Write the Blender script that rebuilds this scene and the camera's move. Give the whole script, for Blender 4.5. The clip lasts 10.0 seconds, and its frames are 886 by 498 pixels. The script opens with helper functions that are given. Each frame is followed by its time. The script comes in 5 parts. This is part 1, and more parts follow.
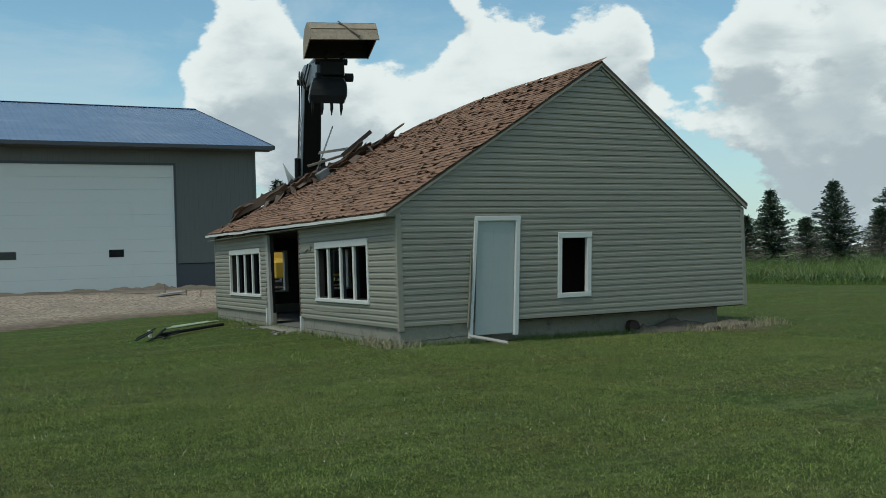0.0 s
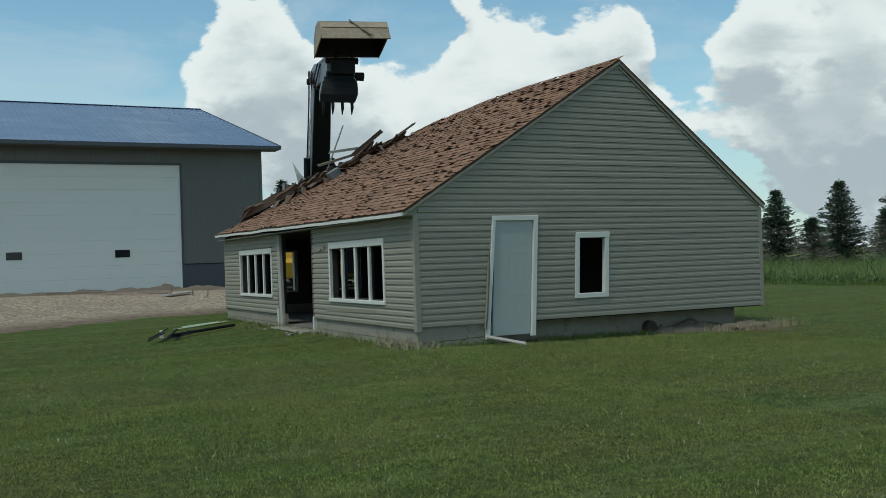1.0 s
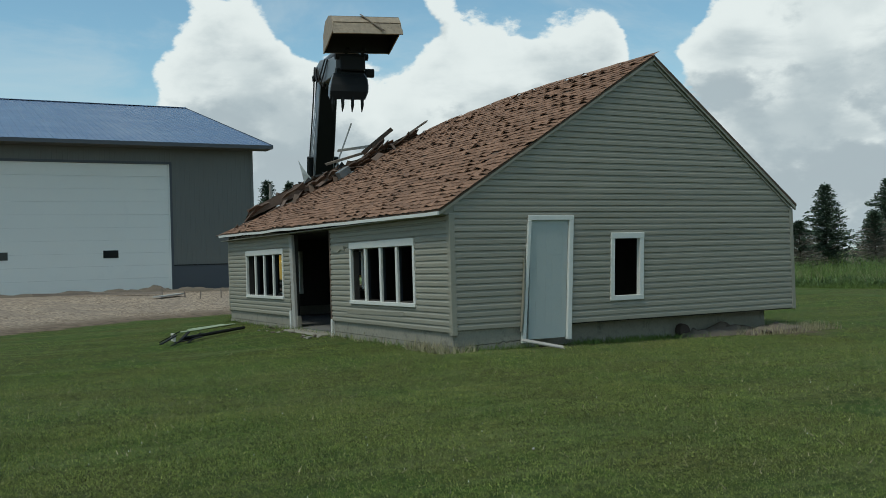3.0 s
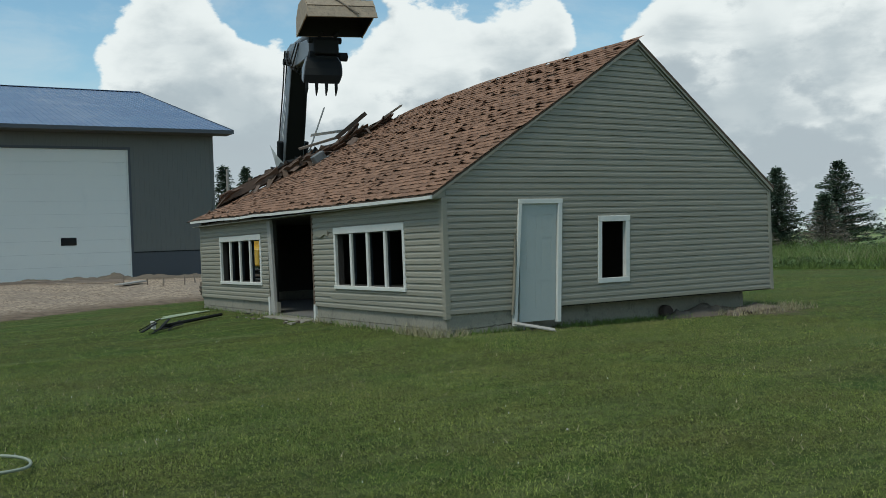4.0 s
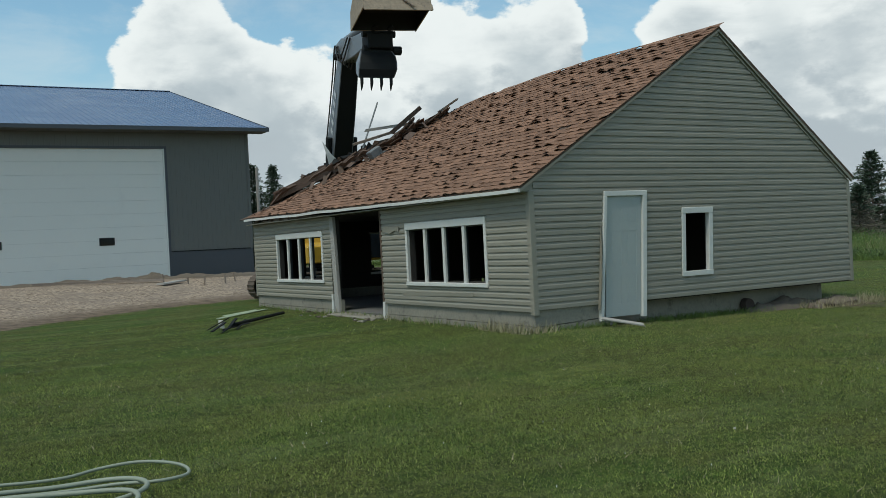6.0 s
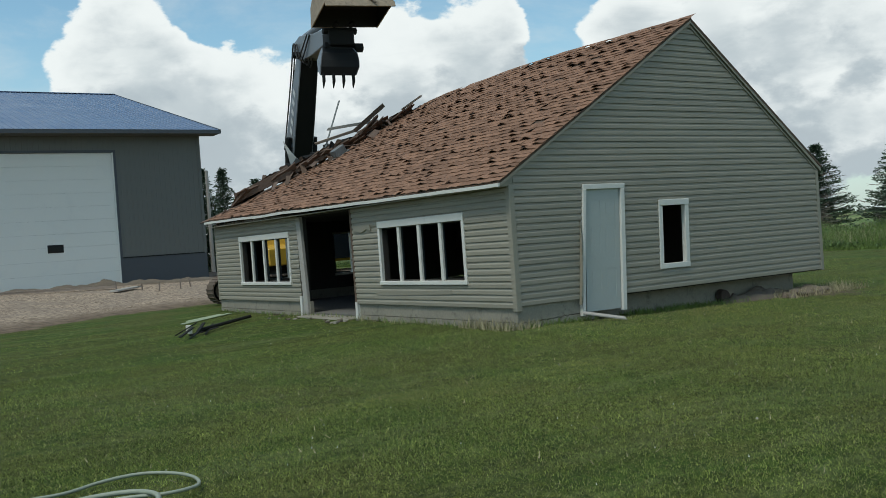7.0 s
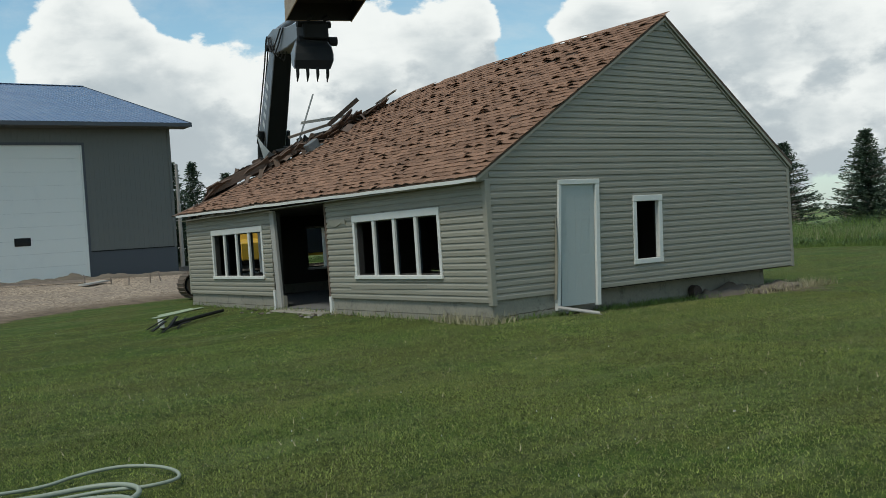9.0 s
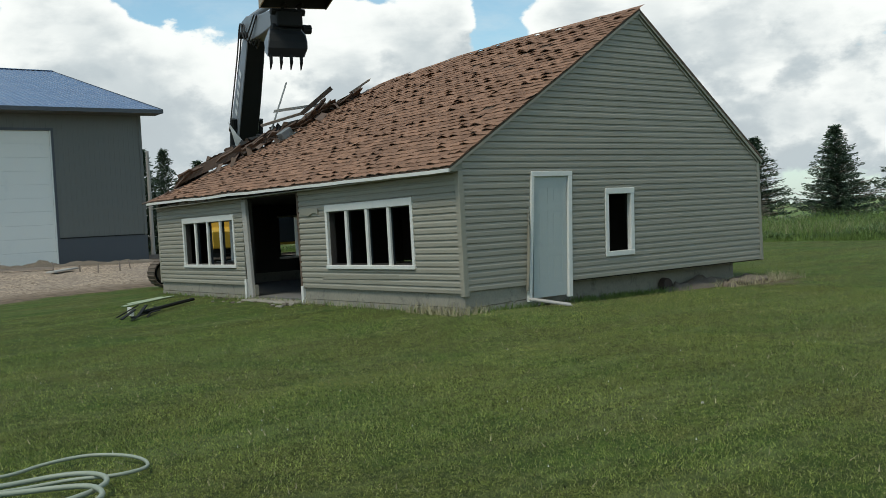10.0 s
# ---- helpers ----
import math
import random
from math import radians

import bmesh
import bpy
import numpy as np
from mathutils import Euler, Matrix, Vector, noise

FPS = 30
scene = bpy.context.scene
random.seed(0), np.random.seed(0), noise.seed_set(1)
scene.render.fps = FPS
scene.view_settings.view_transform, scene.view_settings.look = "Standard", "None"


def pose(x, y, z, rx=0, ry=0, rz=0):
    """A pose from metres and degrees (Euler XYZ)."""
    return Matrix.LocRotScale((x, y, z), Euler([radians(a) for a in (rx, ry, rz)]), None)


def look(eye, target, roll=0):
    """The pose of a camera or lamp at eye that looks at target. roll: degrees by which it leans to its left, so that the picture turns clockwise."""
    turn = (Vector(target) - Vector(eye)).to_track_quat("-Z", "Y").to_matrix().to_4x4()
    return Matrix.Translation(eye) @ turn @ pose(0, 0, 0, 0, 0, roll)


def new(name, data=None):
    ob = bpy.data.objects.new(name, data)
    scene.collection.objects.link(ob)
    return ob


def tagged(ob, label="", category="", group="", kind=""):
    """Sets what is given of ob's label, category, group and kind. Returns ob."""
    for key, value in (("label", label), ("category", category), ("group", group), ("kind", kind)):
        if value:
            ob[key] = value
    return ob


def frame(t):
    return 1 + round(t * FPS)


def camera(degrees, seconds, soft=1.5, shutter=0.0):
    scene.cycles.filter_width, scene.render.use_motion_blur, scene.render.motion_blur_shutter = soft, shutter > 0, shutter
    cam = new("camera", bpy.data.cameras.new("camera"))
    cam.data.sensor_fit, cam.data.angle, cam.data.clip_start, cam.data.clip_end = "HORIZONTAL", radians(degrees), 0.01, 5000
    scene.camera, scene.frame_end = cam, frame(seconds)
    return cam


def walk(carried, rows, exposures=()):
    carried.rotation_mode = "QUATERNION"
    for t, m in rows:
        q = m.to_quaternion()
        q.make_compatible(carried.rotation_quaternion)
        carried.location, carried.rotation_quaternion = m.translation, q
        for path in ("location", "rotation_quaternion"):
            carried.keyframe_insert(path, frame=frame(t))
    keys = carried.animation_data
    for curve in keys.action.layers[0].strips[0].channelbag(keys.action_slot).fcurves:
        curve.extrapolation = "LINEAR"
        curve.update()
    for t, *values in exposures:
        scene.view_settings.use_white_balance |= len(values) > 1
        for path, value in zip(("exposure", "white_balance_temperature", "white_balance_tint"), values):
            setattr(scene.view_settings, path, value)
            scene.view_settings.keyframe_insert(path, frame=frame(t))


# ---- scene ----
cam = camera(49.8, 10.0, soft=0.6)
PATH = [
    (0, (-6.646, -14.795, 1.537), (-5.741, -13.012, 1.56), -1.9),
    (0.5, (-6.741, -14.698, 1.543), (-5.837, -12.915, 1.567), -1.8),
    (1, (-6.819, -14.523, 1.539), (-5.916, -12.738, 1.563), -1.9),
    (1.5, (-6.86, -14.251, 1.559), (-5.955, -12.467, 1.584), -1.7),
    (2, (-7.057, -14.047, 1.536), (-6.143, -12.268, 1.566), -1.7),
    (3.3, (-7.643, -13.402, 1.544), (-6.65, -11.666, 1.562), -1.7),
    (3.5, (-7.792, -13.341, 1.537), (-6.756, -11.631, 1.539), -1.8),
    (4, (-8.067, -13.184, 1.555), (-7.025, -11.477, 1.547), -2.2),
    (4.5, (-8.221, -12.89, 1.568), (-7.224, -11.156, 1.566), -3.3),
    (5, (-8.454, -12.719, 1.561), (-7.442, -10.993, 1.56), -3.2),
    (5.5, (-8.724, -12.526, 1.579), (-7.708, -10.803, 1.576), -3.2),
    (5.7, (-8.819, -12.454, 1.59), (-7.807, -10.729, 1.58), -2.9),
    (6.8, (-9.063, -11.835, 1.54), (-7.984, -10.151, 1.52), -3.8),
    (7, (-9.176, -11.774, 1.545), (-8.065, -10.11, 1.526), -4.1),
    (7.5, (-9.299, -11.687, 1.56), (-8.165, -10.04, 1.547), -4.3),
    (8, (-9.28, -11.701, 1.548), (-8.148, -10.052, 1.535), -4.2),
    (8.5, (-9.264, -11.717, 1.531), (-8.126, -10.072, 1.516), -4.1),
    (9, (-9.25, -11.724, 1.528), (-8.089, -10.096, 1.496), -3.8),
    (9.5, (-9.243, -11.71, 1.52), (-8.052, -10.103, 1.473), -3.5),
    (10, (-9.247, -11.724, 1.526), (-8.041, -10.129, 1.471), -3.2),
]
walk(cam, [(t, look(eye, target, roll)) for t, eye, target, roll in PATH],
     [(0.0, -0.06, 6220, 0), (2.2, -0.06, 6220, 0), (3.5, -0.08, 6260, 2), (4.0, 0.0, 6280, 3), (5.0, -0.01, 6330, 3), (7.0, 0.06, 6330, 4), (7.5, -0.12, 6330, 4), (7.9, -0.10, 6330, 4), (8.5, -0.02, 6430, 5), (9.2, 0.12, 6480, 5), (10.0, 0.22, 6530, 5)])

# ---- world, sun ----
SUN_AZ, SUN_EL = 196.0, 62.0          # compass of the sun, degrees from +x, and its height


def node(nt, kind, **sockets):
    n = nt.nodes.new(kind)
    for key, value in sockets.items():
        if hasattr(value, "is_output"):
            nt.links.new(value, n.inputs[key.replace("_", " ")])
        else:
            n.inputs[key.replace("_", " ")].default_value = value
    return n


def maths(nt, op, a, b=None, c=None):
    n = nt.nodes.new("ShaderNodeMath")
    n.operation = op
    for i, v in enumerate((a, b, c)):
        if v is None:
            continue
        if hasattr(v, "is_output"):
            nt.links.new(v, n.inputs[i])
        else:
            n.inputs[i].default_value = v
    return n.outputs[0]


def span(nt, value, lo, hi, to_lo=0.0, to_hi=1.0, smooth=True):
    n = nt.nodes.new("ShaderNodeMapRange")
    n.interpolation_type = "SMOOTHSTEP" if smooth else "LINEAR"
    nt.links.new(value, n.inputs[0])
    for i, v in enumerate((lo, hi, to_lo, to_hi)):
        n.inputs[1 + i].default_value = v
    return n.outputs[0]


def mix(nt, fac, a, b, blend="MIX"):
    n = nt.nodes.new("ShaderNodeMix")
    n.data_type, n.blend_type = "RGBA", blend
    for i, v in ((0, fac), (6, a), (7, b)):
        if hasattr(v, "is_output"):
            nt.links.new(v, n.inputs[i])
        elif i == 0:
            n.inputs[0].default_value = v
        else:
            n.inputs[i].default_value = (*v, 1) if len(v) == 3 else v
    return n.outputs[2]


def noise_tex(nt, vec, scale, detail=4.0, rough=0.55, distort=0.0):
    n = nt.nodes.new("ShaderNodeTexNoise")
    n.inputs["Scale"].default_value, n.inputs["Detail"].default_value = scale, detail
    n.inputs["Roughness"].default_value, n.inputs["Distortion"].default_value = rough, distort
    if vec is not None:
        nt.links.new(vec, n.inputs["Vector"])
    return n.outputs["Fac"]


world = bpy.data.worlds.new("world")
scene.world = world
world.use_nodes = True
wt = world.node_tree
wt.nodes.clear()
sky = wt.nodes.new("ShaderNodeTexSky")
sky.sky_type, sky.sun_disc = "NISHITA", False
sky.sun_elevation, sky.sun_rotation = radians(SUN_EL), radians(90 - SUN_AZ)
sky.air_density, sky.dust_density = 1.0, 0.6
coord = wt.nodes.new("ShaderNodeTexCoord").outputs["Generated"]

# cumulus heaps and gaps: compass and height in degrees, reach, weight
HEAPS = [
    (73.3, 11.4, 0.131, 0.55), (73.8, 13.6, 0.075, 0.50), (76.6, 10.2, 0.081, 0.40), (70.5, 9.5, 0.111, 0.45), (69.3, 6.2, 0.151, 0.50),
    (68.0, 12.7, 0.022, 0.40), (63.5, 9.2, 0.111, 0.40), (59.0, 10.7, 0.091, 0.35), (56.0, 9.8, 0.096, 0.50), (53.2, 11.3, 0.075, 0.50),
    (51.1, 12.7, 0.045, 0.45), (44.4, 11.4, 0.060, 0.45), (40.3, 10.7, 0.151, 0.50), (36.6, 8.7, 0.191, 0.50), (39.7, 5.2, 0.151, 0.45),
    (31.1, 7.1, 0.221, 0.45), (80.6, 12.6, 0.191, -0.60), (83.4, 8.6, 0.121, -0.35), (68.9, 14.2, 0.081, -0.50), (63.6, 13.2, 0.060, -0.40),
    (48.7, 11.4, 0.055, -0.40), (55.4, 14.0, 0.101, -0.15),
]


def density(vec):
    """Thickness of cloud in a direction of the sky."""
    squash = node(wt, "ShaderNodeVectorMath", Vector=vec)
    squash.operation, squash.inputs[1].default_value = "MULTIPLY", (1, 1, 1.7)
    total = maths(wt, "MULTIPLY_ADD", noise_tex(wt, squash.outputs[0], 7.0, 8, 0.55, 0.0), 1.9, -0.62)
    for scale, gain in ((13.0, 0.34), (31.0, 0.16)):
        puff = node(wt, "ShaderNodeTexVoronoi", Vector=squash.outputs[0])
        puff.feature, puff.inputs["Scale"].default_value = "SMOOTH_F1", scale
        total = maths(wt, "ADD", total, maths(wt, "MULTIPLY_ADD", puff.outputs["Distance"], -gain, gain * 0.45))
    total = maths(wt, "ADD", total, maths(wt, "MULTIPLY_ADD", noise_tex(wt, squash.outputs[0], 30.0, 5, 0.6), 0.36, -0.18))
    for compass, height, reach, weight in HEAPS:
        a, e = radians(compass), radians(height)
        way = (math.cos(a) * math.cos(e), math.sin(a) * math.cos(e), math.sin(e))
        n = node(wt, "ShaderNodeVectorMath", Vector=vec)
        n.operation, n.inputs[1].default_value = "DISTANCE", way
        total = maths(wt, "ADD", total, span(wt, n.outputs["Value"], reach, 0.0, 0.0, weight))
    return total


thick = density(coord)
above = node(wt, "ShaderNodeVectorMath", Vector=coord)
above.operation, above.inputs[1].default_value = "ADD", (-0.012, -0.012, 0.03)
shade = maths(wt, "SUBTRACT", thick, density(above.outputs[0]))
cover = span(wt, thick, 0.44, 0.56)
lit = span(wt, shade, -0.26, 0.16)
deep = span(wt, thick, 0.60, 1.25)
flat = node(wt, "ShaderNodeVectorMath", Vector=coord)
flat.operation, flat.inputs[1].default_value = "MULTIPLY", (1, 1, 2.6)
veil = span(wt, noise_tex(wt, flat.outputs[0], 5.5, 7, 0.56, 0.2), 0.40, 0.62)
billow = wt.nodes.new("ShaderNodeTexVoronoi")
billow.feature, billow.inputs["Scale"].default_value = "SMOOTH_F1", 24.0
warp = wt.nodes.new("ShaderNodeTexNoise")
warp.inputs["Scale"].default_value, warp.inputs["Detail"].default_value = 18.0, 5.0
wt.links.new(coord, warp.inputs["Vector"])
bent = node(wt, "ShaderNodeVectorMath", Vector=warp.outputs["Color"])
bent.operation, bent.inputs[1].default_value, bent.inputs[2].default_value = "MULTIPLY_ADD", (0.06, 0.06, 0.06), (-0.03, -0.03, -0.03)
swirl = wt.nodes.new("ShaderNodeVectorMath")
wt.links.new(coord, swirl.inputs[0])
wt.links.new(bent.outputs[0], swirl.inputs[1])
wt.links.new(swirl.outputs[0], billow.inputs["Vector"])
hollow = span(wt, billow.outputs["Distance"], 0.25, 0.75, 0.0, 0.55)
white = mix(wt, lit, (0.56, 0.62, 0.67), (1.05, 1.06, 1.06))
white = mix(wt, maths(wt, "MULTIPLY", hollow, deep), white, (0.62, 0.68, 0.72))
white = mix(wt, maths(wt, "MULTIPLY", deep, maths(wt, "SUBTRACT", 1.0, lit)), white, (0.55, 0.60, 0.65))
white = mix(wt, maths(wt, "MULTIPLY", maths(wt, "MULTIPLY", deep, veil), 0.75), white, (0.55, 0.61, 0.66))
blue = node(wt, "ShaderNodeVectorMath", Vector=sky.outputs[0])
blue.operation, blue.inputs[1].default_value = "MULTIPLY", (0.150, 0.172, 0.160)
sep = node(wt, "ShaderNodeSeparateXYZ", Vector=coord)
haze = span(wt, sep.outputs["Z"], 0.24, 0.0, 0.0, 0.6)
clear = mix(wt, haze, blue.outputs[0], (0.60, 0.70, 0.78))
wisp = span(wt, noise_tex(wt, flat.outputs[0], 3.2, 8, 0.62, 0.6), 0.48, 0.72, 0.0, 0.35)
clear = mix(wt, wisp, clear, (0.80, 0.86, 0.90))
final = mix(wt, cover, clear, white)
back = node(wt, "ShaderNodeBackground", Color=final, Strength=0.82)
wout = wt.nodes.new("ShaderNodeOutputWorld")
wt.links.new(back.outputs[0], wout.inputs[0])

sun = new("sun", bpy.data.lights.new("sun", "SUN"))
sun.data.energy, sun.data.angle, sun.data.color = 2.0, radians(14), (1.0, 0.95, 0.86)
az, el = radians(SUN_AZ), radians(SUN_EL)
sun.matrix_world = look((20 * math.cos(az) * math.cos(el), 20 * math.sin(az) * math.cos(el), 20 * math.sin(el)), (0, 0, 0))


# ---- materials ----
def material(name, color, rough=0.7, metal=0.0, vary=0.25, fine=30.0, coarse=1.5, bump=0.15, bump_scale=40.0, dirt=None, dirt_amount=0.0, per="none", per_amount=0.3, spec=0.5, stretch=(1, 1, 1)):
    """A surface with grain at two sizes, stains, relief and, per piece, its own shade."""
    m = bpy.data.materials.new(name)
    m.use_nodes = True
    nt = m.node_tree
    b = nt.nodes["Principled BSDF"]
    vec = nt.nodes.new("ShaderNodeTexCoord").outputs["Object"]
    if per != "obj":
        g = nt.nodes.new("ShaderNodeNewGeometry")
        vec = g.outputs["Position"]
    sc = node(nt, "ShaderNodeVectorMath", Vector=vec)
    sc.operation, sc.inputs[1].default_value = "MULTIPLY", stretch
    v = sc.outputs[0]
    grain = noise_tex(nt, v, fine, 5, 0.65)
    blot = noise_tex(nt, v, coarse, 5, 0.6)
    f = maths(nt, "ADD", maths(nt, "MULTIPLY", grain, vary), maths(nt, "MULTIPLY", blot, vary))
    f = maths(nt, "ADD", f, 1.0 - vary)
    if per == "obj":
        r = nt.nodes.new("ShaderNodeObjectInfo").outputs["Random"]
        f = maths(nt, "MULTIPLY", f, span(nt, r, 0, 1, 1 - per_amount, 1 + per_amount, False))
    elif per == "island":
        r = g.outputs["Random Per Island"]
        f = maths(nt, "MULTIPLY", f, span(nt, r, 0, 1, 1 - per_amount, 1 + per_amount, False))
    col = node(nt, "ShaderNodeVectorMath")
    col.operation, col.inputs[0].default_value = "SCALE", color
    nt.links.new(f, col.inputs["Scale"])
    c = col.outputs[0]
    if dirt:
        d = span(nt, noise_tex(nt, v, coarse * 2.3, 8, 0.7, 0.4), 0.52, 0.72, 0.0, dirt_amount)
        c = mix(nt, d, c, dirt)
    nt.links.new(c, b.inputs["Base Color"])
    rr = span(nt, blot, 0.3, 0.7, max(0.02, rough - 0.08), min(1, rough + 0.08), False)
    nt.links.new(rr, b.inputs["Roughness"])
    b.inputs["Metallic"].default_value = metal
    b.inputs["Specular IOR Level"].default_value = spec
    if bump:
        bp = nt.nodes.new("ShaderNodeBump")
        bp.inputs["Strength"].default_value, bp.inputs["Distance"].default_value = bump, 0.01
        nt.links.new(noise_tex(nt, v, bump_scale, 6, 0.7), bp.inputs["Height"])
        nt.links.new(bp.outputs[0], b.inputs["Normal"])
    return m


SIDING = material("vinyl_siding", (0.250, 0.230, 0.180), 0.55, vary=0.12, fine=14, coarse=0.8, bump=0.08, bump_scale=60, dirt=(0.165, 0.150, 0.110), dirt_amount=0.35, per="obj", per_amount=0.05, stretch=(1, 1, 4))
RAKE = material("tan_rake_trim", (0.34, 0.29, 0.225), 0.6, vary=0.15, bump=0.05)
TRIM = material("white_trim", (0.60, 0.585, 0.54), 0.5, vary=0.10, bump=0.06, dirt=(0.45, 0.44, 0.40), dirt_amount=0.3)
DOORPAINT = material("door_paint", (0.36, 0.385, 0.365), 0.45, vary=0.08, bump=0.04, dirt=(0.29, 0.30, 0.285), dirt_amount=0.3)
CONCRETE = material("concrete", (0.245, 0.225, 0.178), 0.9, vary=0.5, fine=22, coarse=1.6, bump=0.5, bump_scale=35, dirt=(0.11, 0.10, 0.08), dirt_amount=0.8)
SHINGLE = material("asphalt_shingle", (0.220, 0.126, 0.082), 0.95, vary=0.4, fine=180, coarse=1.1, bump=0.6, bump_scale=220, dirt=(0.13, 0.080, 0.060), dirt_amount=0.5, per="obj", per_amount=0.22, spec=0.2)
SHINGLE_FAR = material("asphalt_shingle_field", (0.220, 0.126, 0.082), 0.95, vary=0.4, fine=180, coarse=1.1, bump=0.6, bump_scale=220, dirt=(0.13, 0.080, 0.060), dirt_amount=0.5, per="island", per_amount=0.22, spec=0.2)
TORNWOOD = material("torn_roof_sheet", (0.120, 0.080, 0.060), 0.9, vary=0.5, fine=20, coarse=3, bump=0.5, dirt=(0.07, 0.05, 0.04), dirt_amount=0.6)
FLASHING = material("pale_flashing", (0.42, 0.42, 0.39), 0.5, metal=0.2, vary=0.2, bump=0.1)
DECK = material("roof_deck_wood", (0.10, 0.065, 0.045), 0.9, vary=0.4, bump=0.4)
# near-black base puts the rooms' shade into the wall and ceiling colour
INSIDE = material("inner_walls_room_shade", (0.035, 0.03, 0.026), 0.9, vary=0.4, bump=0.3)
SLAB = material("floor_concrete", (0.13, 0.125, 0.115), 0.9, vary=0.4, coarse=1.8, bump=0.4, dirt=(0.03, 0.03, 0.03), dirt_amount=0.7)
OLDWOOD = material("weathered_wood", (0.24, 0.19, 0.15), 0.85, vary=0.4, fine=25, coarse=3, bump=0.5, stretch=(1, 1, 1), dirt=(0.10, 0.08, 0.065), dirt_amount=0.5)
GREYWOOD = material("grey_wood", (0.33, 0.31, 0.28), 0.85, vary=0.3, bump=0.4)
METALDARK = material("charcoal_steel", (0.106, 0.109, 0.100), 0.5, vary=0.08, bump=0.03, coarse=0.5)
WAINSCOT = material("slate_steel", (0.047, 0.054, 0.064), 0.5, vary=0.08, bump=0.03, coarse=0.5)
SHEDDOOR = material("white_steel_door", (0.66, 0.67, 0.63), 0.5, vary=0.05, bump=0.03, coarse=0.4, dirt=(0.52, 0.54, 0.53), dirt_amount=0.3)
BLUEROOF = material("blue_steel_roof", (0.125, 0.175, 0.270), 0.36, metal=0.15, vary=0.08, bump=0.03, coarse=0.4)
BLACK = material("black_paint", (0.012, 0.013, 0.013), 0.75, vary=0.3, bump=0.1, spec=0.25)
DARKGLASS = material("tinted_glass", (0.015, 0.018, 0.02), 0.08, vary=0.05, bump=0)
GREYPAINT = material("grey_machine_paint", (0.17, 0.185, 0.20), 0.42, vary=0.2, bump=0.08, dirt=(0.12, 0.11, 0.10), dirt_amount=0.5)
YELLOW = material("yellow_machine_paint", (0.50, 0.30, 0.03), 0.4, vary=0.12, bump=0.05, dirt=(0.30, 0.20, 0.06), dirt_amount=0.4)
BUCKETSTEEL = material("worn_bucket_steel", (0.30, 0.235, 0.165), 0.7, vary=0.7, fine=12, coarse=3.5, bump=0.3, dirt=(0.10, 0.075, 0.055), dirt_amount=0.7)
TRACKSTEEL = material("muddy_track_steel", (0.11, 0.082, 0.06), 0.8, vary=0.5, bump=0.5, dirt=(0.05, 0.04, 0.03), dirt_amount=0.6)
RUBBER = material("black_rubber", (0.02, 0.02, 0.02), 0.6, vary=0.2, bump=0.05)
LETTER = material("pale_letter_paint", (0.55, 0.56, 0.55), 0.5, vary=0.05, bump=0)
HOSE = material("pale_green_hose", (0.25, 0.275, 0.21), 0.55, vary=0.15, bump=0.05, dirt=(0.20, 0.20, 0.15), dirt_amount=0.4)
GALV = material("galvanised_metal", (0.15, 0.16, 0.16), 0.55, metal=0.2, vary=0.2, bump=0.05)
RUST = material("rusty_iron", (0.050, 0.034, 0.026), 0.9, vary=0.5, bump=0.5)
PALEBOARD = material("pale_green_board", (0.33, 0.39, 0.26), 0.7, vary=0.2, bump=0.1)
EARTH = material("bare_earth", (0.135, 0.108, 0.080), 0.95, vary=0.5, fine=9, coarse=1.2, bump=0.8, bump_scale=14)
BARK = material("spruce_bark", (0.09, 0.07, 0.055), 0.95, vary=0.4, bump=0.5)
NEEDLES = material("spruce_needles", (0.090, 0.122, 0.082), 0.8, vary=0.4, fine=6, coarse=0.6, bump=0, per="island", per_amount=0.45, spec=0.25)
DEADTWIGS = material("dead_spruce_twigs", (0.19, 0.165, 0.135), 0.9, vary=0.35, fine=6, coarse=0.8, bump=0, per="island", per_amount=0.4, spec=0.2)
LEAVES = material("broad_leaves", (0.055, 0.085, 0.035), 0.7, vary=0.4, fine=5, coarse=0.6, bump=0, per="island", per_amount=0.4, spec=0.3)
WEEDS = material("weed_leaves", (0.085, 0.130, 0.045), 0.75, vary=0.6, fine=3, coarse=0.3, bump=0, per="island", per_amount=0.4, spec=0.3)
TALLGRASS = material("tall_meadow_grass", (0.115, 0.170, 0.040), 0.8, vary=0.8, fine=3, coarse=0.25, bump=0, per="island", per_amount=0.35, spec=0.25)
SEEDGRASS = material("ripe_grass_heads", (0.20, 0.21, 0.10), 0.8, vary=0.3, fine=3, coarse=0.4, bump=0, per="island", per_amount=0.3, spec=0.2)
BLADES = material("lawn_blades", (0.164, 0.194, 0.046), 0.75, vary=1.4, fine=2.6, coarse=0.35, bump=0, dirt=(0.23, 0.22, 0.07), dirt_amount=0.8, per="island", per_amount=0.85, spec=0.3)
DRYGRASS = material("dry_grass", (0.30, 0.265, 0.155), 0.85, vary=0.3, bump=0, per="island", per_amount=0.3)
PALEBLADES = material("pale_lawn_blades", (0.275, 0.262, 0.120), 0.85, vary=0.7, fine=2, coarse=0.4, bump=0, per="island", per_amount=0.5)
CLOVER = material("white_clover", (0.45, 0.46, 0.40), 0.8, vary=0.2, bump=0)


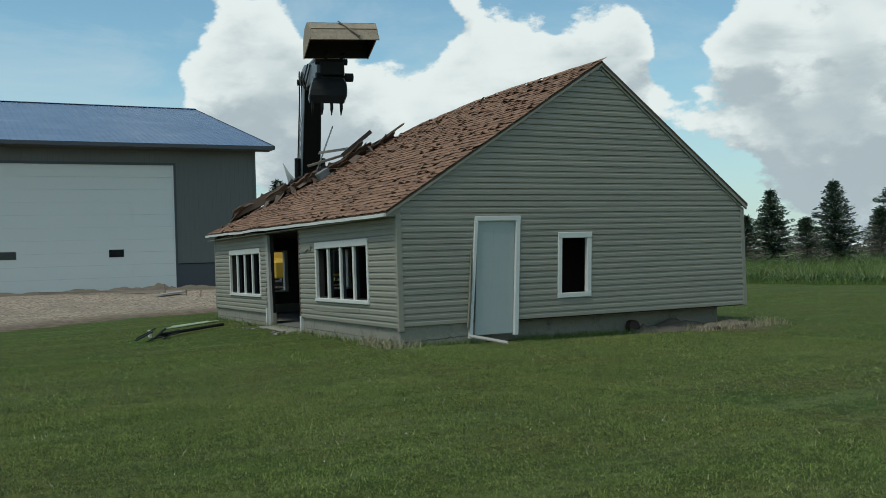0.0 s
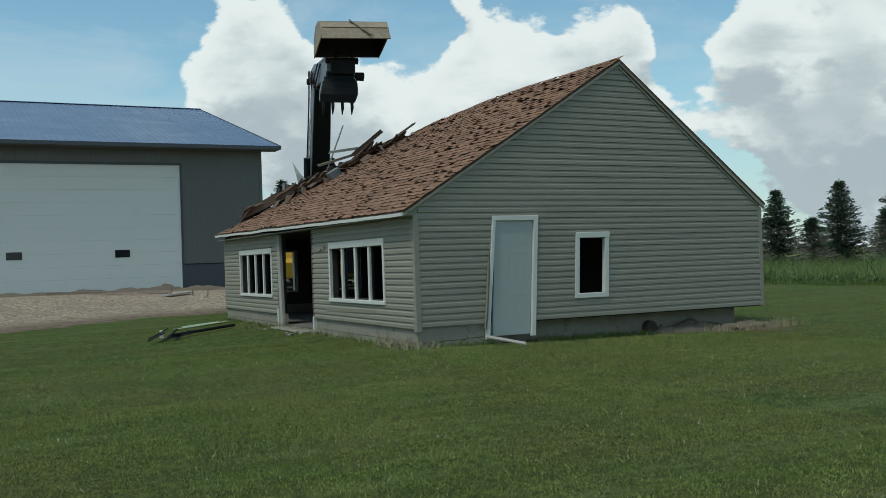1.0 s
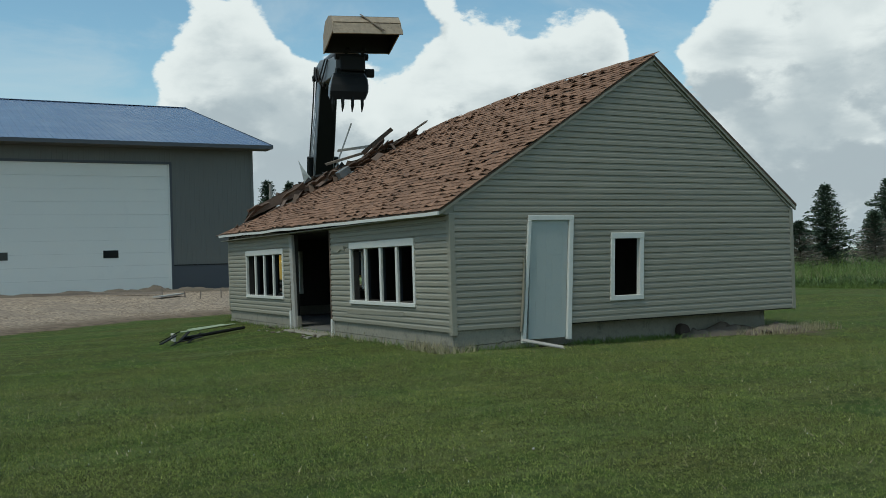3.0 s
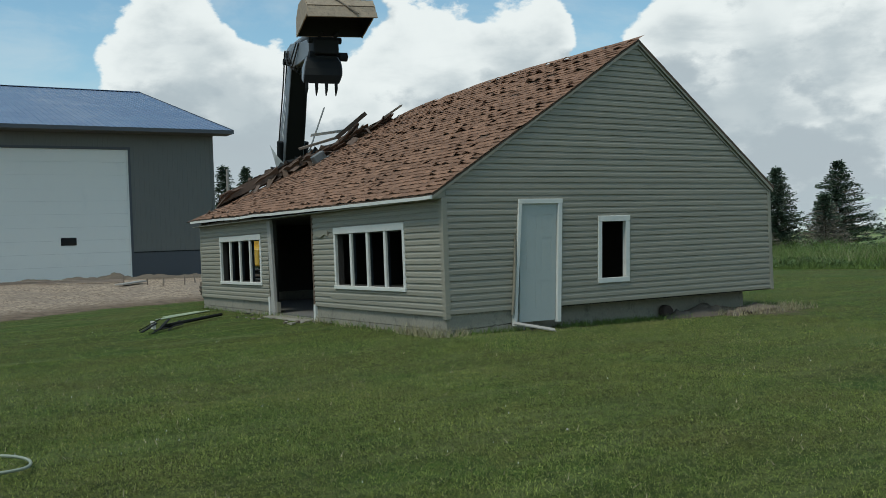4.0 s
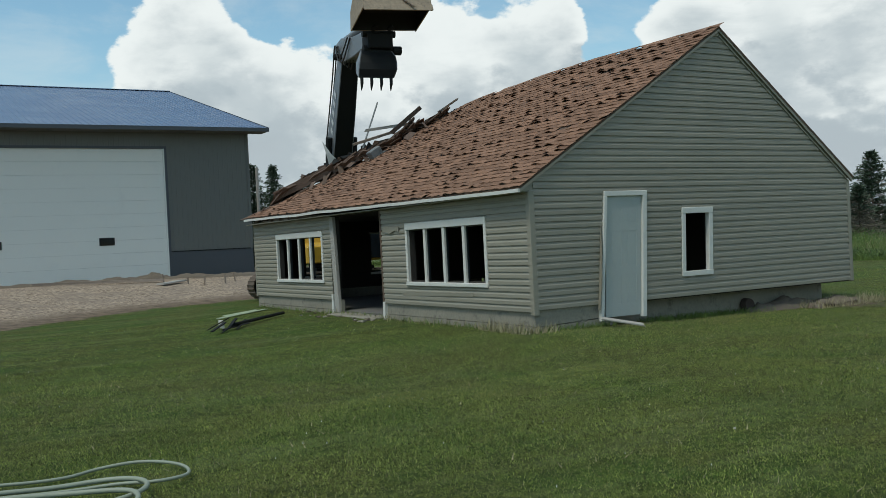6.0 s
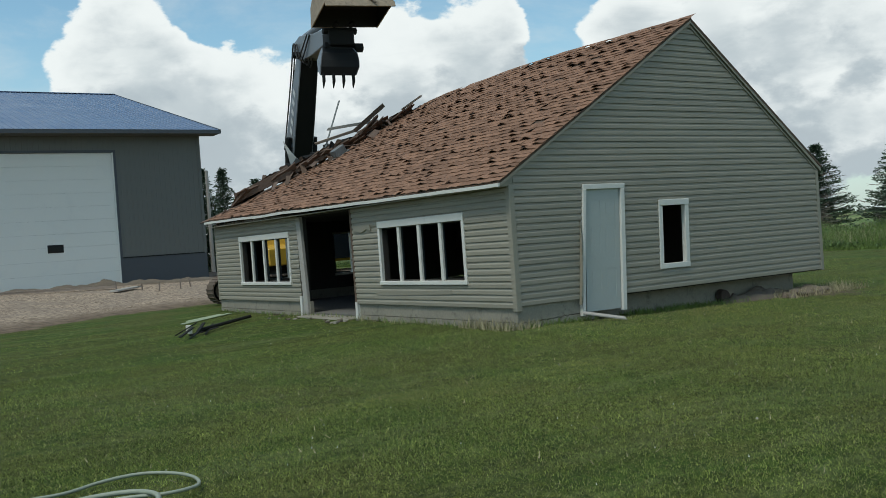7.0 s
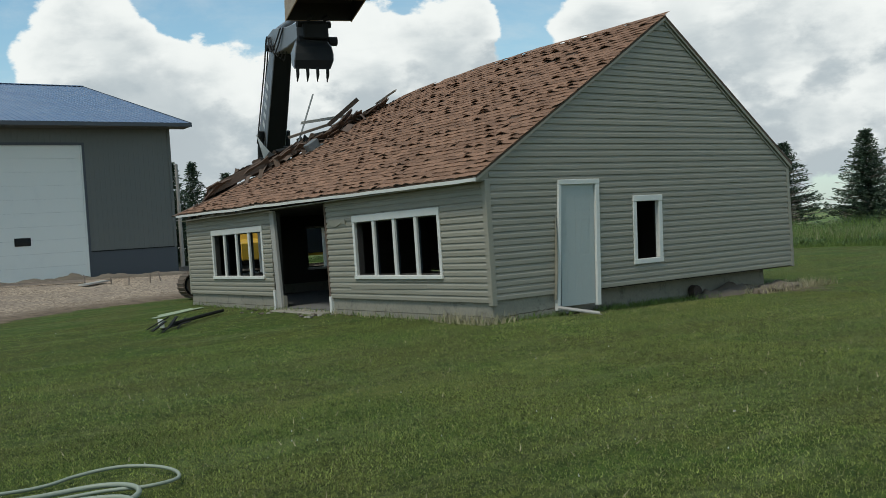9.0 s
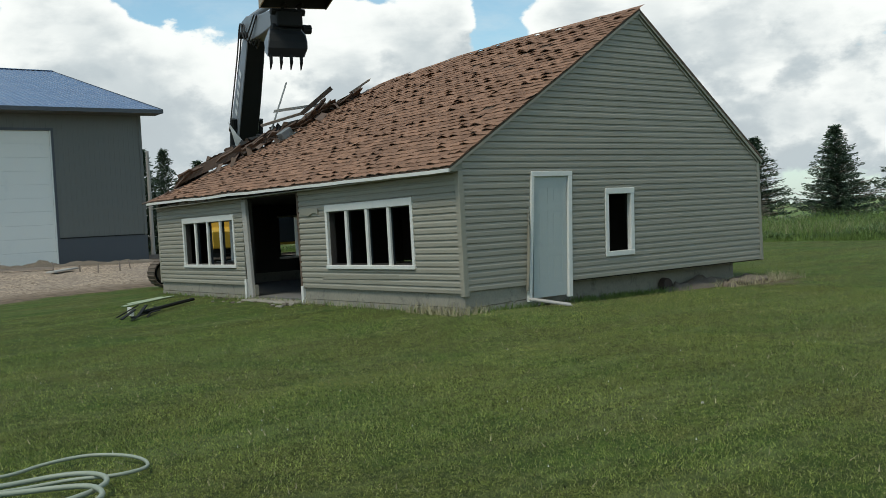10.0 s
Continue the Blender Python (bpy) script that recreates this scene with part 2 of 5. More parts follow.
# ---- mesh helpers ----
def box(bm, lo, hi, m=None):
    vs = [bm.verts.new((x, y, z)) for x in (lo[0], hi[0]) for y in (lo[1], hi[1]) for z in (lo[2], hi[2])]
    if m is not None:
        for v in vs:
            v.co = m @ v.co
    for f in ((0, 1, 3, 2), (4, 6, 7, 5), (0, 4, 5, 1), (2, 3, 7, 6), (0, 2, 6, 4), (1, 5, 7, 3)):
        bm.faces.new([vs[i] for i in f])
    return vs


def prism(bm, outline, lo, hi, axis="y", m=None):
    """An outline in a plane, drawn out along an axis from lo to hi."""
    def put(a, b, c):
        p = {"y": (a, c, b), "x": (c, a, b), "z": (a, b, c)}[axis]
        v = Vector(p)
        return bm.verts.new(m @ v if m is not None else v)
    one = [put(a, b, lo) for a, b in outline]
    two = [put(a, b, hi) for a, b in outline]
    bm.faces.new(one)
    bm.faces.new(two[::-1])
    n = len(outline)
    for i in range(n):
        bm.faces.new((one[i], two[i], two[(i + 1) % n], one[(i + 1) % n]))


def rod(bm, a, b, r0, r1=None, sides=10):
    a, b = Vector(a), Vector(b)
    r1 = r0 if r1 is None else r1
    q = (b - a).to_track_quat("Z", "Y").to_matrix()
    rings = []
    for p, r in ((a, r0), (b, r1)):
        rings.append([bm.verts.new(p + q @ Vector((r * math.cos(2 * math.pi * i / sides), r * math.sin(2 * math.pi * i / sides), 0))) for i in range(sides)])
    for i in range(sides):
        j = (i + 1) % sides
        bm.faces.new((rings[0][i], rings[0][j], rings[1][j], rings[1][i]))
    bm.faces.new(rings[0][::-1])
    bm.faces.new(rings[1])


def tube(bm, points, r, sides=8):
    pts = [Vector(p) for p in points]
    rings = []
    for i, p in enumerate(pts):
        d = (pts[min(i + 1, len(pts) - 1)] - pts[max(i - 1, 0)]).normalized()
        q = d.to_track_quat("Z", "Y").to_matrix()
        rings.append([bm.verts.new(p + q @ Vector((r * math.cos(2 * math.pi * k / sides), r * math.sin(2 * math.pi * k / sides), 0))) for k in range(sides)])
    for a, b in zip(rings, rings[1:]):
        for k in range(sides):
            bm.faces.new((a[k], a[(k + 1) % sides], b[(k + 1) % sides], b[k]))
    bm.faces.new(rings[0][::-1])
    bm.faces.new(rings[-1])


def smooth_path(points, steps=8):
    pts = [Vector(p) for p in points]
    out = []
    for i in range(len(pts) - 1):
        p0, p1, p2, p3 = pts[max(i - 1, 0)], pts[i], pts[i + 1], pts[min(i + 2, len(pts) - 1)]
        for k in range(steps):
            t = k / steps
            out.append(0.5 * ((2 * p1) + (p2 - p0) * t + (2 * p0 - 5 * p1 + 4 * p2 - p3) * t * t + (3 * p1 - p0 - 3 * p2 + p3) * t ** 3))
    return out + [pts[-1]]


def finish(bm, name, mat, bevel=0.0, smooth=False):
    if bevel:
        bmesh.ops.bevel(bm, geom=bm.edges[:], offset=bevel, segments=1, affect="EDGES", clamp_overlap=True)
    bmesh.ops.recalc_face_normals(bm, faces=bm.faces)
    me = bpy.data.meshes.new(name)
    bm.to_mesh(me)
    bm.free()
    me.materials.append(mat)
    if smooth:
        me.polygons.foreach_set("use_smooth", [True] * len(me.polygons))
    return me


def part(name, bm, mat, parent=None, label="", bevel=0.0, smooth=False):
    ob = new(name, finish(bm, name, mat, bevel, smooth))
    if parent is not None:
        ob.parent = parent
    if label:
        tagged(ob, label)
    return ob


def thing(name, place, label, category, group="", kind=""):
    ob = new(name)
    ob.empty_display_size = 0.2
    ob.location = place
    return tagged(ob, label, category, group, kind)


def raw(name, verts, faces, mat, parent=None, smooth=False):
    me = bpy.data.meshes.new(name)
    me.from_pydata(verts, [], faces)
    me.materials.append(mat)
    if smooth:
        me.polygons.foreach_set("use_smooth", [True] * len(me.polygons))
    ob = new(name, me)
    if parent is not None:
        ob.parent = parent
    return ob


# ---- ground ----
def gravel_edge(x):
    """Where the lawn gives way to gravel."""
    if x < -1.55:
        return 18.0 + (x + 1.55) * (1.07 if x > -6.1 else 0.72) + (3.5 if x <= -40 else 0) - (0 if x > -6.1 else (-6.1 + 1.55) * (0.72 - 1.07))
    return min(18.0 + (x + 1.55) * 0.36, 24.0)


def ground_height(x, y):
    r = math.hypot(x - 4, y - 5)
    h = -0.05
    dx, dy = max(-x, 0, x - 8), max(-y, 0, y - 13)
    low = min(max((x - 0.5) / 2.5, 0), 1) * min(max((3 - y) / 3, 0), 1)
    h += (0.12 - 0.085 * low) * math.exp(-(math.hypot(dx, dy) / 2.6) ** 2)
    rise = min(max((y - gravel_edge(min(max(x, -30), 14))) / 13.0, 0), 1)
    side = min(max((22 - x) / 10, 0), 1)
    h += 0.62 * rise * rise * (3 - 2 * rise) * side
    if r < 400:
        h += 0.035 * noise.noise(Vector((x * 0.22, y * 0.22, 0)))
    return h


def axis_steps(lo, hi, fine_lo, fine_hi, step, grow):
    out, s, v = [], step, fine_lo
    while v > lo:
        out.append(v)
        v -= s
        s *= grow
    out = out[::-1] + [lo] if out else [lo]
    out.sort()
    v = fine_lo + step
    while v < fine_hi:
        out.append(v)
        v += step
    s = step
    while v < hi:
        out.append(v)
        v += s
        s *= grow
    return sorted(set(out + [hi]))


gxs = axis_steps(-3500, 3500, -14, 30, 0.5, 1.22)
gys = axis_steps(-3500, 3500, -16, 36, 0.5, 1.22)
gverts = [(x, y, ground_height(x, y)) for y in gys for x in gxs]
gfaces = [(j * len(gxs) + i, j * len(gxs) + i + 1, (j + 1) * len(gxs) + i + 1, (j + 1) * len(gxs) + i) for j in range(len(gys) - 1) for i in range(len(gxs) - 1)]


def ground_material():
    m = bpy.data.materials.new("lawn_and_gravel")
    m.use_nodes = True
    nt = m.node_tree
    b = nt.nodes["Principled BSDF"]
    pos = nt.nodes.new("ShaderNodeNewGeometry").outputs["Position"]
    xyz = node(nt, "ShaderNodeSeparateXYZ", Vector=pos)
    x, y = xyz.outputs[0], xyz.outputs[1]
    # lawn: tufts with shade between blades painted near-black, mower streaks, dry spots
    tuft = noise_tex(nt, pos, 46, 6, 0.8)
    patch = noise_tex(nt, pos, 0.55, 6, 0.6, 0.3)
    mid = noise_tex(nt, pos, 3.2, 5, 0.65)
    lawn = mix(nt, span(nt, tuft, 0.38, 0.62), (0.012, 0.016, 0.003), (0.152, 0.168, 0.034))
    lawn = mix(nt, span(nt, patch, 0.38, 0.66, 0.0, 0.7), lawn, (0.045, 0.102, 0.012))
    lawn = mix(nt, span(nt, mid, 0.52, 0.76, 0.0, 0.5), lawn, (0.155, 0.165, 0.065))
    sw = node(nt, "ShaderNodeVectorMath", Vector=pos)
    sw.operation, sw.inputs[1].default_value = "MULTIPLY", (0.18, 1.6, 1)
    streak = noise_tex(nt, sw.outputs[0], 1.1, 4, 0.6)
    lawn = mix(nt, span(nt, streak, 0.46, 0.68, 0.0, 0.6), lawn, (0.135, 0.165, 0.058))
    # broader dark blotches at clump size, for contrast
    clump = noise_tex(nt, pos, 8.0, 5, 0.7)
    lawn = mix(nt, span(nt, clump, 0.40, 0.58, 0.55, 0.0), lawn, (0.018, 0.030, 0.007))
    lawn = mix(nt, span(nt, noise_tex(nt, pos, 120, 2, 0.6), 0.60, 0.72, 0.0, 0.55), lawn, (0.21, 0.23, 0.11))
    # worn soil at the foundation's end
    off = node(nt, "ShaderNodeVectorMath", Vector=pos)
    off.operation, off.inputs[1].default_value = "DISTANCE", (7.3, -0.05, 0.0)
    ring = maths(nt, "ADD", off.outputs["Value"], maths(nt, "MULTIPLY_ADD", mid, 2.4, -1.2))
    lawn = mix(nt, span(nt, ring, 1.15, 0.45), lawn, (0.115, 0.088, 0.062))
    # bare strip along the walls
    near_x = maths(nt, "MAXIMUM", maths(nt, "SUBTRACT", 0.0, x), maths(nt, "SUBTRACT", x, 7.4))
    near_y = maths(nt, "MAXIMUM", maths(nt, "SUBTRACT", -0.02, y), maths(nt, "SUBTRACT", y, 12.9))
    gap = maths(nt, "ADD", maths(nt, "MAXIMUM", near_x, near_y), maths(nt, "MULTIPLY_ADD", mid, 0.7, -0.35))
    lawn = mix(nt, span(nt, gap, 0.16, 0.0, 0.0, 0.85), lawn, (0.060, 0.048, 0.034))
    # gravel pad in front of the big shed
    edge = maths(nt, "ADD", maths(nt, "MULTIPLY", x, 0.36), 18.56)
    edge2 = maths(nt, "ADD", maths(nt, "MULTIPLY", x, 1.0), 19.55)
    edge = maths(nt, "MINIMUM", maths(nt, "MINIMUM", edge, edge2), 24.0)
    edge3 = maths(nt, "ADD", maths(nt, "MULTIPLY", x, 0.72), 17.9)
    edge = maths(nt, "MAXIMUM", edge, maths(nt, "MINIMUM", edge3, edge))
    wob = maths(nt, "MULTIPLY", maths(nt, "SUBTRACT", noise_tex(nt, pos, 0.9, 6, 0.65), 0.5), 2.6)
    past = maths(nt, "ADD", maths(nt, "SUBTRACT", y, edge), wob)
    side = span(nt, x, 16.0, 18.0, 1.0, 0.0)
    is_gravel = maths(nt, "MULTIPLY", span(nt, past, -0.2, 0.35), side)
    vor = nt.nodes.new("ShaderNodeTexVoronoi")
    vor.inputs["Scale"].default_value = 13.0
    nt.links.new(pos, vor.inputs["Vector"])
    stone = node(nt, "ShaderNodeSeparateXYZ", Vector=vor.outputs["Color"])
    gravel = mix(nt, span(nt, stone.outputs[0], 0, 1, 0, 1, False), (0.125, 0.092, 0.066), (0.50, 0.40, 0.30))
    gravel = mix(nt, span(nt, patch, 0.40, 0.62, 0.0, 0.6), gravel, (0.24, 0.195, 0.155))
    soil = mix(nt, span(nt, mid, 0.3, 0.7), (0.095, 0.070, 0.050), (0.205, 0.155, 0.112))
    is_soil = maths(nt, "MAXIMUM", span(nt, maths(nt, "ADD", y, wob), 30.2, 31.4), span(nt, past, 4.0, 0.8))
    gravel = mix(nt, is_soil, gravel, soil)
    near = mix(nt, is_gravel, lawn, gravel)
    # fields far out
    far_noise = noise_tex(nt, pos, 0.006, 4, 0.5)
    crop = mix(nt, span(nt, far_noise, 0.42, 0.58), (0.10, 0.155, 0.05), (0.19, 0.225, 0.085))
    crop = mix(nt, span(nt, noise_tex(nt, pos, 0.12, 5, 0.6), 0.4, 0.7, 0, 0.4), crop, (0.24, 0.25, 0.12))
    out_x = span(nt, x, 27.0, 33.0)
    out_y = span(nt, y, 75.0, 95.0)
    col = mix(nt, maths(nt, "MAXIMUM", out_x, out_y), near, crop)
    nt.links.new(col, b.inputs["Base Color"])
    b.inputs["Roughness"].default_value = 0.95
    b.inputs["Specular IOR Level"].default_value = 0.15
    bp = nt.nodes.new("ShaderNodeBump")
    bp.inputs["Strength"].default_value, bp.inputs["Distance"].default_value = 0.8, 0.03
    height = maths(nt, "ADD", maths(nt, "MULTIPLY", tuft, 1.0), maths(nt, "MULTIPLY", vor.outputs["Distance"], 0.4))
    nt.links.new(height, bp.inputs["Height"])
    nt.links.new(bp.outputs[0], b.inputs["Normal"])
    return m


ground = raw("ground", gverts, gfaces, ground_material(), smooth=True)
tagged(ground, "mown green lawn with gravel yard and far fields", "ground", kind="structure")

# ---- the wrecked house ----
W, L, ZB, ZE = 7.82, 12.85, 0.42, 2.36       # width, length, foot of the siding, eave
RIDGE_X, RIDGE_Z, EAVE_X = 4.36, 5.225, -0.24
house = thing("house", (4, 6, 0), "small grey vinyl-sided house half torn down on a concrete foundation", "house")
COURSE = 0.1075


def child(name, bm, mat, parent, label="", bevel=0.0, smooth=False):
    """A part built in world places, under a thing that stands elsewhere."""
    ob = part(name, bm, mat, parent, label, bevel, smooth)
    base = Vector((0, 0, 0))
    p = parent
    while p is not None:
        base += p.location
        p = p.parent
    ob.location = -base
    return ob


def holder(name, parent, label=""):
    """An empty that gathers the pieces of a part."""
    ob = new(name)
    ob.empty_display_size = 0.1
    ob.parent = parent
    ob.location = -parent.location
    return tagged(ob, label)


def gable_top(x):
    """Underside of the roof over a point of the gable."""
    if x <= RIDGE_X:
        return 2.34 + (x - EAVE_X) * (RIDGE_Z - 0.06 - 2.34) / (RIDGE_X - EAVE_X)
    return 2.51 + (W - x) * (RIDGE_Z - 0.06 - 2.51) / (W - RIDGE_X)


def cells(lo, hi, zlo, zhi, holes):
    """Rectangles that fill a wall round its openings."""
    cuts = sorted({lo, hi, *[h[0] for h in holes], *[h[1] for h in holes]})
    levels = sorted({zlo, zhi, *[min(max(z, zlo), zhi) for h in holes for z in h[2:4]]})
    out = []
    for a, b in zip(cuts, cuts[1:]):
        for c, d in zip(levels, levels[1:]):
            if not any(h[0] < (a + b) / 2 < h[1] and h[2] < (c + d) / 2 < h[3] for h in holes):
                out.append((a, b, c, d))
    return out


def weld(bm):
    """Joins the blocks of one wall into a single shell."""
    bmesh.ops.remove_doubles(bm, verts=bm.verts, dist=0.0005)
    seen = {}
    for f in list(bm.faces):
        seen.setdefault(frozenset(v.index for v in f.verts), []).append(f)
    bmesh.ops.delete(bm, geom=[f for fs in seen.values() if len(fs) > 1 for f in fs], context="FACES")


GABLE_HOLES = [(1.44, 2.30, 0.14, 2.23), (3.31, 3.93, 0.83, 1.90)]
FRONT_HOLES = [(1.34, 4.04, 0.86, 1.83), (5.24, 7.56, 0.12, 2.28), (8.28, 11.08, 0.86, 1.83)]
FAR_HOLES = [(1.40, 2.05, 0.80, 1.95), (3.45, 4.06, 0.80, 1.95)]

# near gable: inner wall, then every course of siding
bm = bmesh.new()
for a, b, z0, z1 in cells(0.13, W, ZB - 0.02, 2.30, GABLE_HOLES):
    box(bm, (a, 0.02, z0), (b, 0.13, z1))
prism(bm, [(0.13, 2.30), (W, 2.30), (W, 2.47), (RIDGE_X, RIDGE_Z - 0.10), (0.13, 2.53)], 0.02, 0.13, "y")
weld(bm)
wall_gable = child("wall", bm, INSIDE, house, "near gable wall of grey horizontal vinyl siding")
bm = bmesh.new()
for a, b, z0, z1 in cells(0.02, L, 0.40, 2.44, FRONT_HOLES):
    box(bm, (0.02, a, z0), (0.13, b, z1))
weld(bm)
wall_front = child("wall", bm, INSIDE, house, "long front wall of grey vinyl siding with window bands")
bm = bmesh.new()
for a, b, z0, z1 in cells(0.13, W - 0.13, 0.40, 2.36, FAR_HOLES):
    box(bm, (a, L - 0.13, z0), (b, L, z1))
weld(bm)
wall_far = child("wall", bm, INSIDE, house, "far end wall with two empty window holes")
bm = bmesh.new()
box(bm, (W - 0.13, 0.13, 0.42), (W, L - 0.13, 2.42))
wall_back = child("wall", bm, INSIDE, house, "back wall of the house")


def siding(parent, along, lo, hi, zlo, top_at, holes, level=None):
    """Courses of lapped siding on a wall: along x on the gable, along y on the front."""
    rng = random.Random(5)
    z, n = zlo, 0
    place = -parent.parent.location
    while True:
        z1 = z + COURSE
        runs = [(lo, hi, z, z1)]
        for h in holes:
            lean, lean1 = (h[4] * (z - 2.28), h[5] * (z - 2.28)) if len(h) > 4 else (0, 0)
            h0, h1 = h[0] + lean + 0.02, h[1] + lean1 - 0.03
            if h[2] < z1 - 0.004 and h[3] > z + 0.004:
                cut = []
                for a, b, c, d in runs:
                    if b < h0 or a > h1:
                        cut.append((a, b, c, d))
                        continue
                    cut += [(a, min(b, h0), c, d), (max(a, h1), b, c, d)]
                    if z1 > h[3] + 0.004:
                        cut.append((h0, h1, h[3], z1))
                    elif z < h[2] - 0.004:
                        cut.append((h0, h1, z, h[2]))
                runs = [r for r in cut if r[1] > r[0] + 0.02]
        made = False
        for a, b, zlow, zhigh in runs:
            def ends(zz):
                p, q = a, b
                while p < q and top_at(p) < zz:
                    p += 0.01
                while q > p and top_at(q) < zz:
                    q -= 0.01
                return p, q
            a0, b0 = ends(zlow)
            a1, b1 = ends(zhigh)
            if b0 - a0 < 0.05:
                continue
            made = True
            if b1 <= a1:
                a1, b1 = (a0 + b0) / 2 - 0.01, (a0 + b0) / 2 + 0.01
            tall = zhigh - zlow
            bm = bmesh.new()
            steps = max(1, int((b0 - a0) / 0.6))
            j = rng.uniform(-0.002, 0.002)
            cols = []
            for i in range(steps + 1):
                t = i / steps
                p0, p1 = a0 + (b0 - a0) * t, a1 + (b1 - a1) * t
                w = 0.004 * noise.noise(Vector((p0 * 0.9, z * 3, 3.0))) + j
                def up(f):
                    return p0 + (p1 - p0) * f, zlow + tall * f
                # flat lower face, a slanted cove above it, then the lock under the next course
                prof = ((p0, zlow + 0.004, -0.002), (p0, zlow, -0.021 + w), (p0, zlow + 0.005, -0.030 + w), (*up(0.55), -0.029 + w),
                        (*up(0.79), -0.0155 + w), (p1, zhigh - 0.004, -0.0135 + w), (p1, zhigh + 0.004, -0.002))
                cols.append([bm.verts.new((q, d, h) if along == "x" else (d, q, h)) for q, h, d in prof])
            for c0, c1 in zip(cols, cols[1:]):
                for k in range(6):
                    bm.faces.new((c0[k], c1[k], c1[k + 1], c0[k + 1]))
            bm.faces.new(cols[0])
            bm.faces.new(cols[-1][::-1])
            ob = part("siding_course", bm, SIDING, parent)
            ob.location = (0, 0, 0)
        z, n = z1, n + 1
        if not made and n > 3:
            break


siding(wall_gable, "x", 0.06, W - 0.05, ZB, gable_top, [(1.495, 2.42, 0.0, 2.27, 0.094, 0.062), (3.25, 4.0, 0.77, 1.97, 0.05, 0.05)])
siding(wall_front, "y", 0.06, L - 0.04, 0.39, lambda q: 2.35 + 0.006 * q, [(1.25, 4.13, 0.77, 1.98), (5.16, 7.78, 0.0, 2.4), (8.19, 11.17, 0.77, 1.98)])

# corner posts, eave and rake boards
for name, lo, hi in (("corner_post", (-0.035, -0.035, 0.34), (0.07, 0.07, 2.33)), ("corner_post", (W - 0.07, -0.035, 0.40), (W + 0.03, 0.05, 2.42)),
                     ("corner_post", (-0.03, L - 0.06, 0.36), (0.06, L + 0.03, 2.38))):
    bm = bmesh.new()
    box(bm, lo, hi)
    child(name, bm, SIDING, house, "", bevel=0.008)


def sag(y):
    return 0.0 if y < 3.0 else 0.22 * ((y - 3.0) / 6.0) ** 2


def roof_at(y, u, lift=0.0):
    """A point on the front slope: along the eave, and 0 to 1 from eave to ridge."""
    x = EAVE_X + u * (RIDGE_X - EAVE_X)
    z = 2.38 + 0.008 * y + u * (RIDGE_Z - 2.38) - sag(y) * u + 0.02 * noise.noise(Vector((y * 0.7, u * 3, 1.0)))
    return Vector((x - lift * 0.535, y, z + lift * 0.845))


bm = bmesh.new()
rings = []
for i in range(27):
    y = -0.075 + i * 0.501
    z = roof_at(y, 0).z
    rings.append([bm.verts.new(p) for p in ((EAVE_X + 0.01, y, z - 0.078), (EAVE_X - 0.025, y, z - 0.078), (EAVE_X - 0.025, y, z - 0.022), (EAVE_X + 0.01, y, z - 0.022))])
for r0, r1 in zip(rings, rings[1:]):
    for k in range(4):
        bm.faces.new((r0[k], r0[(k + 1) % 4], r1[(k + 1) % 4], r1[k]))
bm.faces.new(rings[0])
bm.faces.new(rings[-1][::-1])
child("fascia", bm, TRIM, house, "thin white eave board")
bm = bmesh.new()
box(bm, (EAVE_X + 0.012, 0.0, 2.30), (0.0, L, 2.312))
child("soffit", bm, SIDING, house)
for name, a, b in (("rake_board", (EAVE_X, 2.345), (RIDGE_X, RIDGE_Z - 0.035)), ("rake_board", (W + 0.08, 2.455), (RIDGE_X, RIDGE_Z - 0.035))):
    bm = bmesh.new()
    d = Vector((b[0] - a[0], b[1] - a[1])).normalized()
    n = Vector((-d.y, d.x)) * (1 if d.x > 0 else -1)
    w = 0.045 if a[0] < 0 else 0.06
    prism(bm, [a, b, (b[0], b[1] - w / abs(n.y)), (a[0] - n.x * 0, a[1] - w / abs(n.y))], -0.066, -0.024, "y")
    child(name, bm, RAKE if a[0] < 0 else SIDING, house)

# thin channel that caps the siding under the back rake board
for a, b in (((W - 0.02, 2.420), (RIDGE_X, RIDGE_Z - 0.150)),):
    bm = bmesh.new()
    prism(bm, [a, b, (b[0], b[1] - 0.032), (a[0], a[1] - 0.032)], -0.044, -0.022, "y")
    child("siding_channel", bm, SIDING, house)

bm = bmesh.new()
prism(bm, [(EAVE_X + 0.012, 2.313), (0.08, 2.313), (0.08, 2.53), (EAVE_X + 0.012, 2.35)], -0.020, -0.003, "y")
child("eave_return", bm, SIDING, house)

# roof: broken front slope, back slope
BREAK = [(0.0, 12.95), (0.10, 12.55), (0.20, 12.0), (0.30, 11.6), (0.42, 11.1), (0.55, 10.3), (0.68, 9.9), (0.80, 9.7), (0.90, 9.2), (1.0, 8.9)]


def break_at(u):
    for (u0, y0), (u1, y1) in zip(BREAK, BREAK[1:]):
        if u <= u1:
            return y0 + (y1 - y0) * (u - u0) / (u1 - u0)
    return BREAK[-1][1]


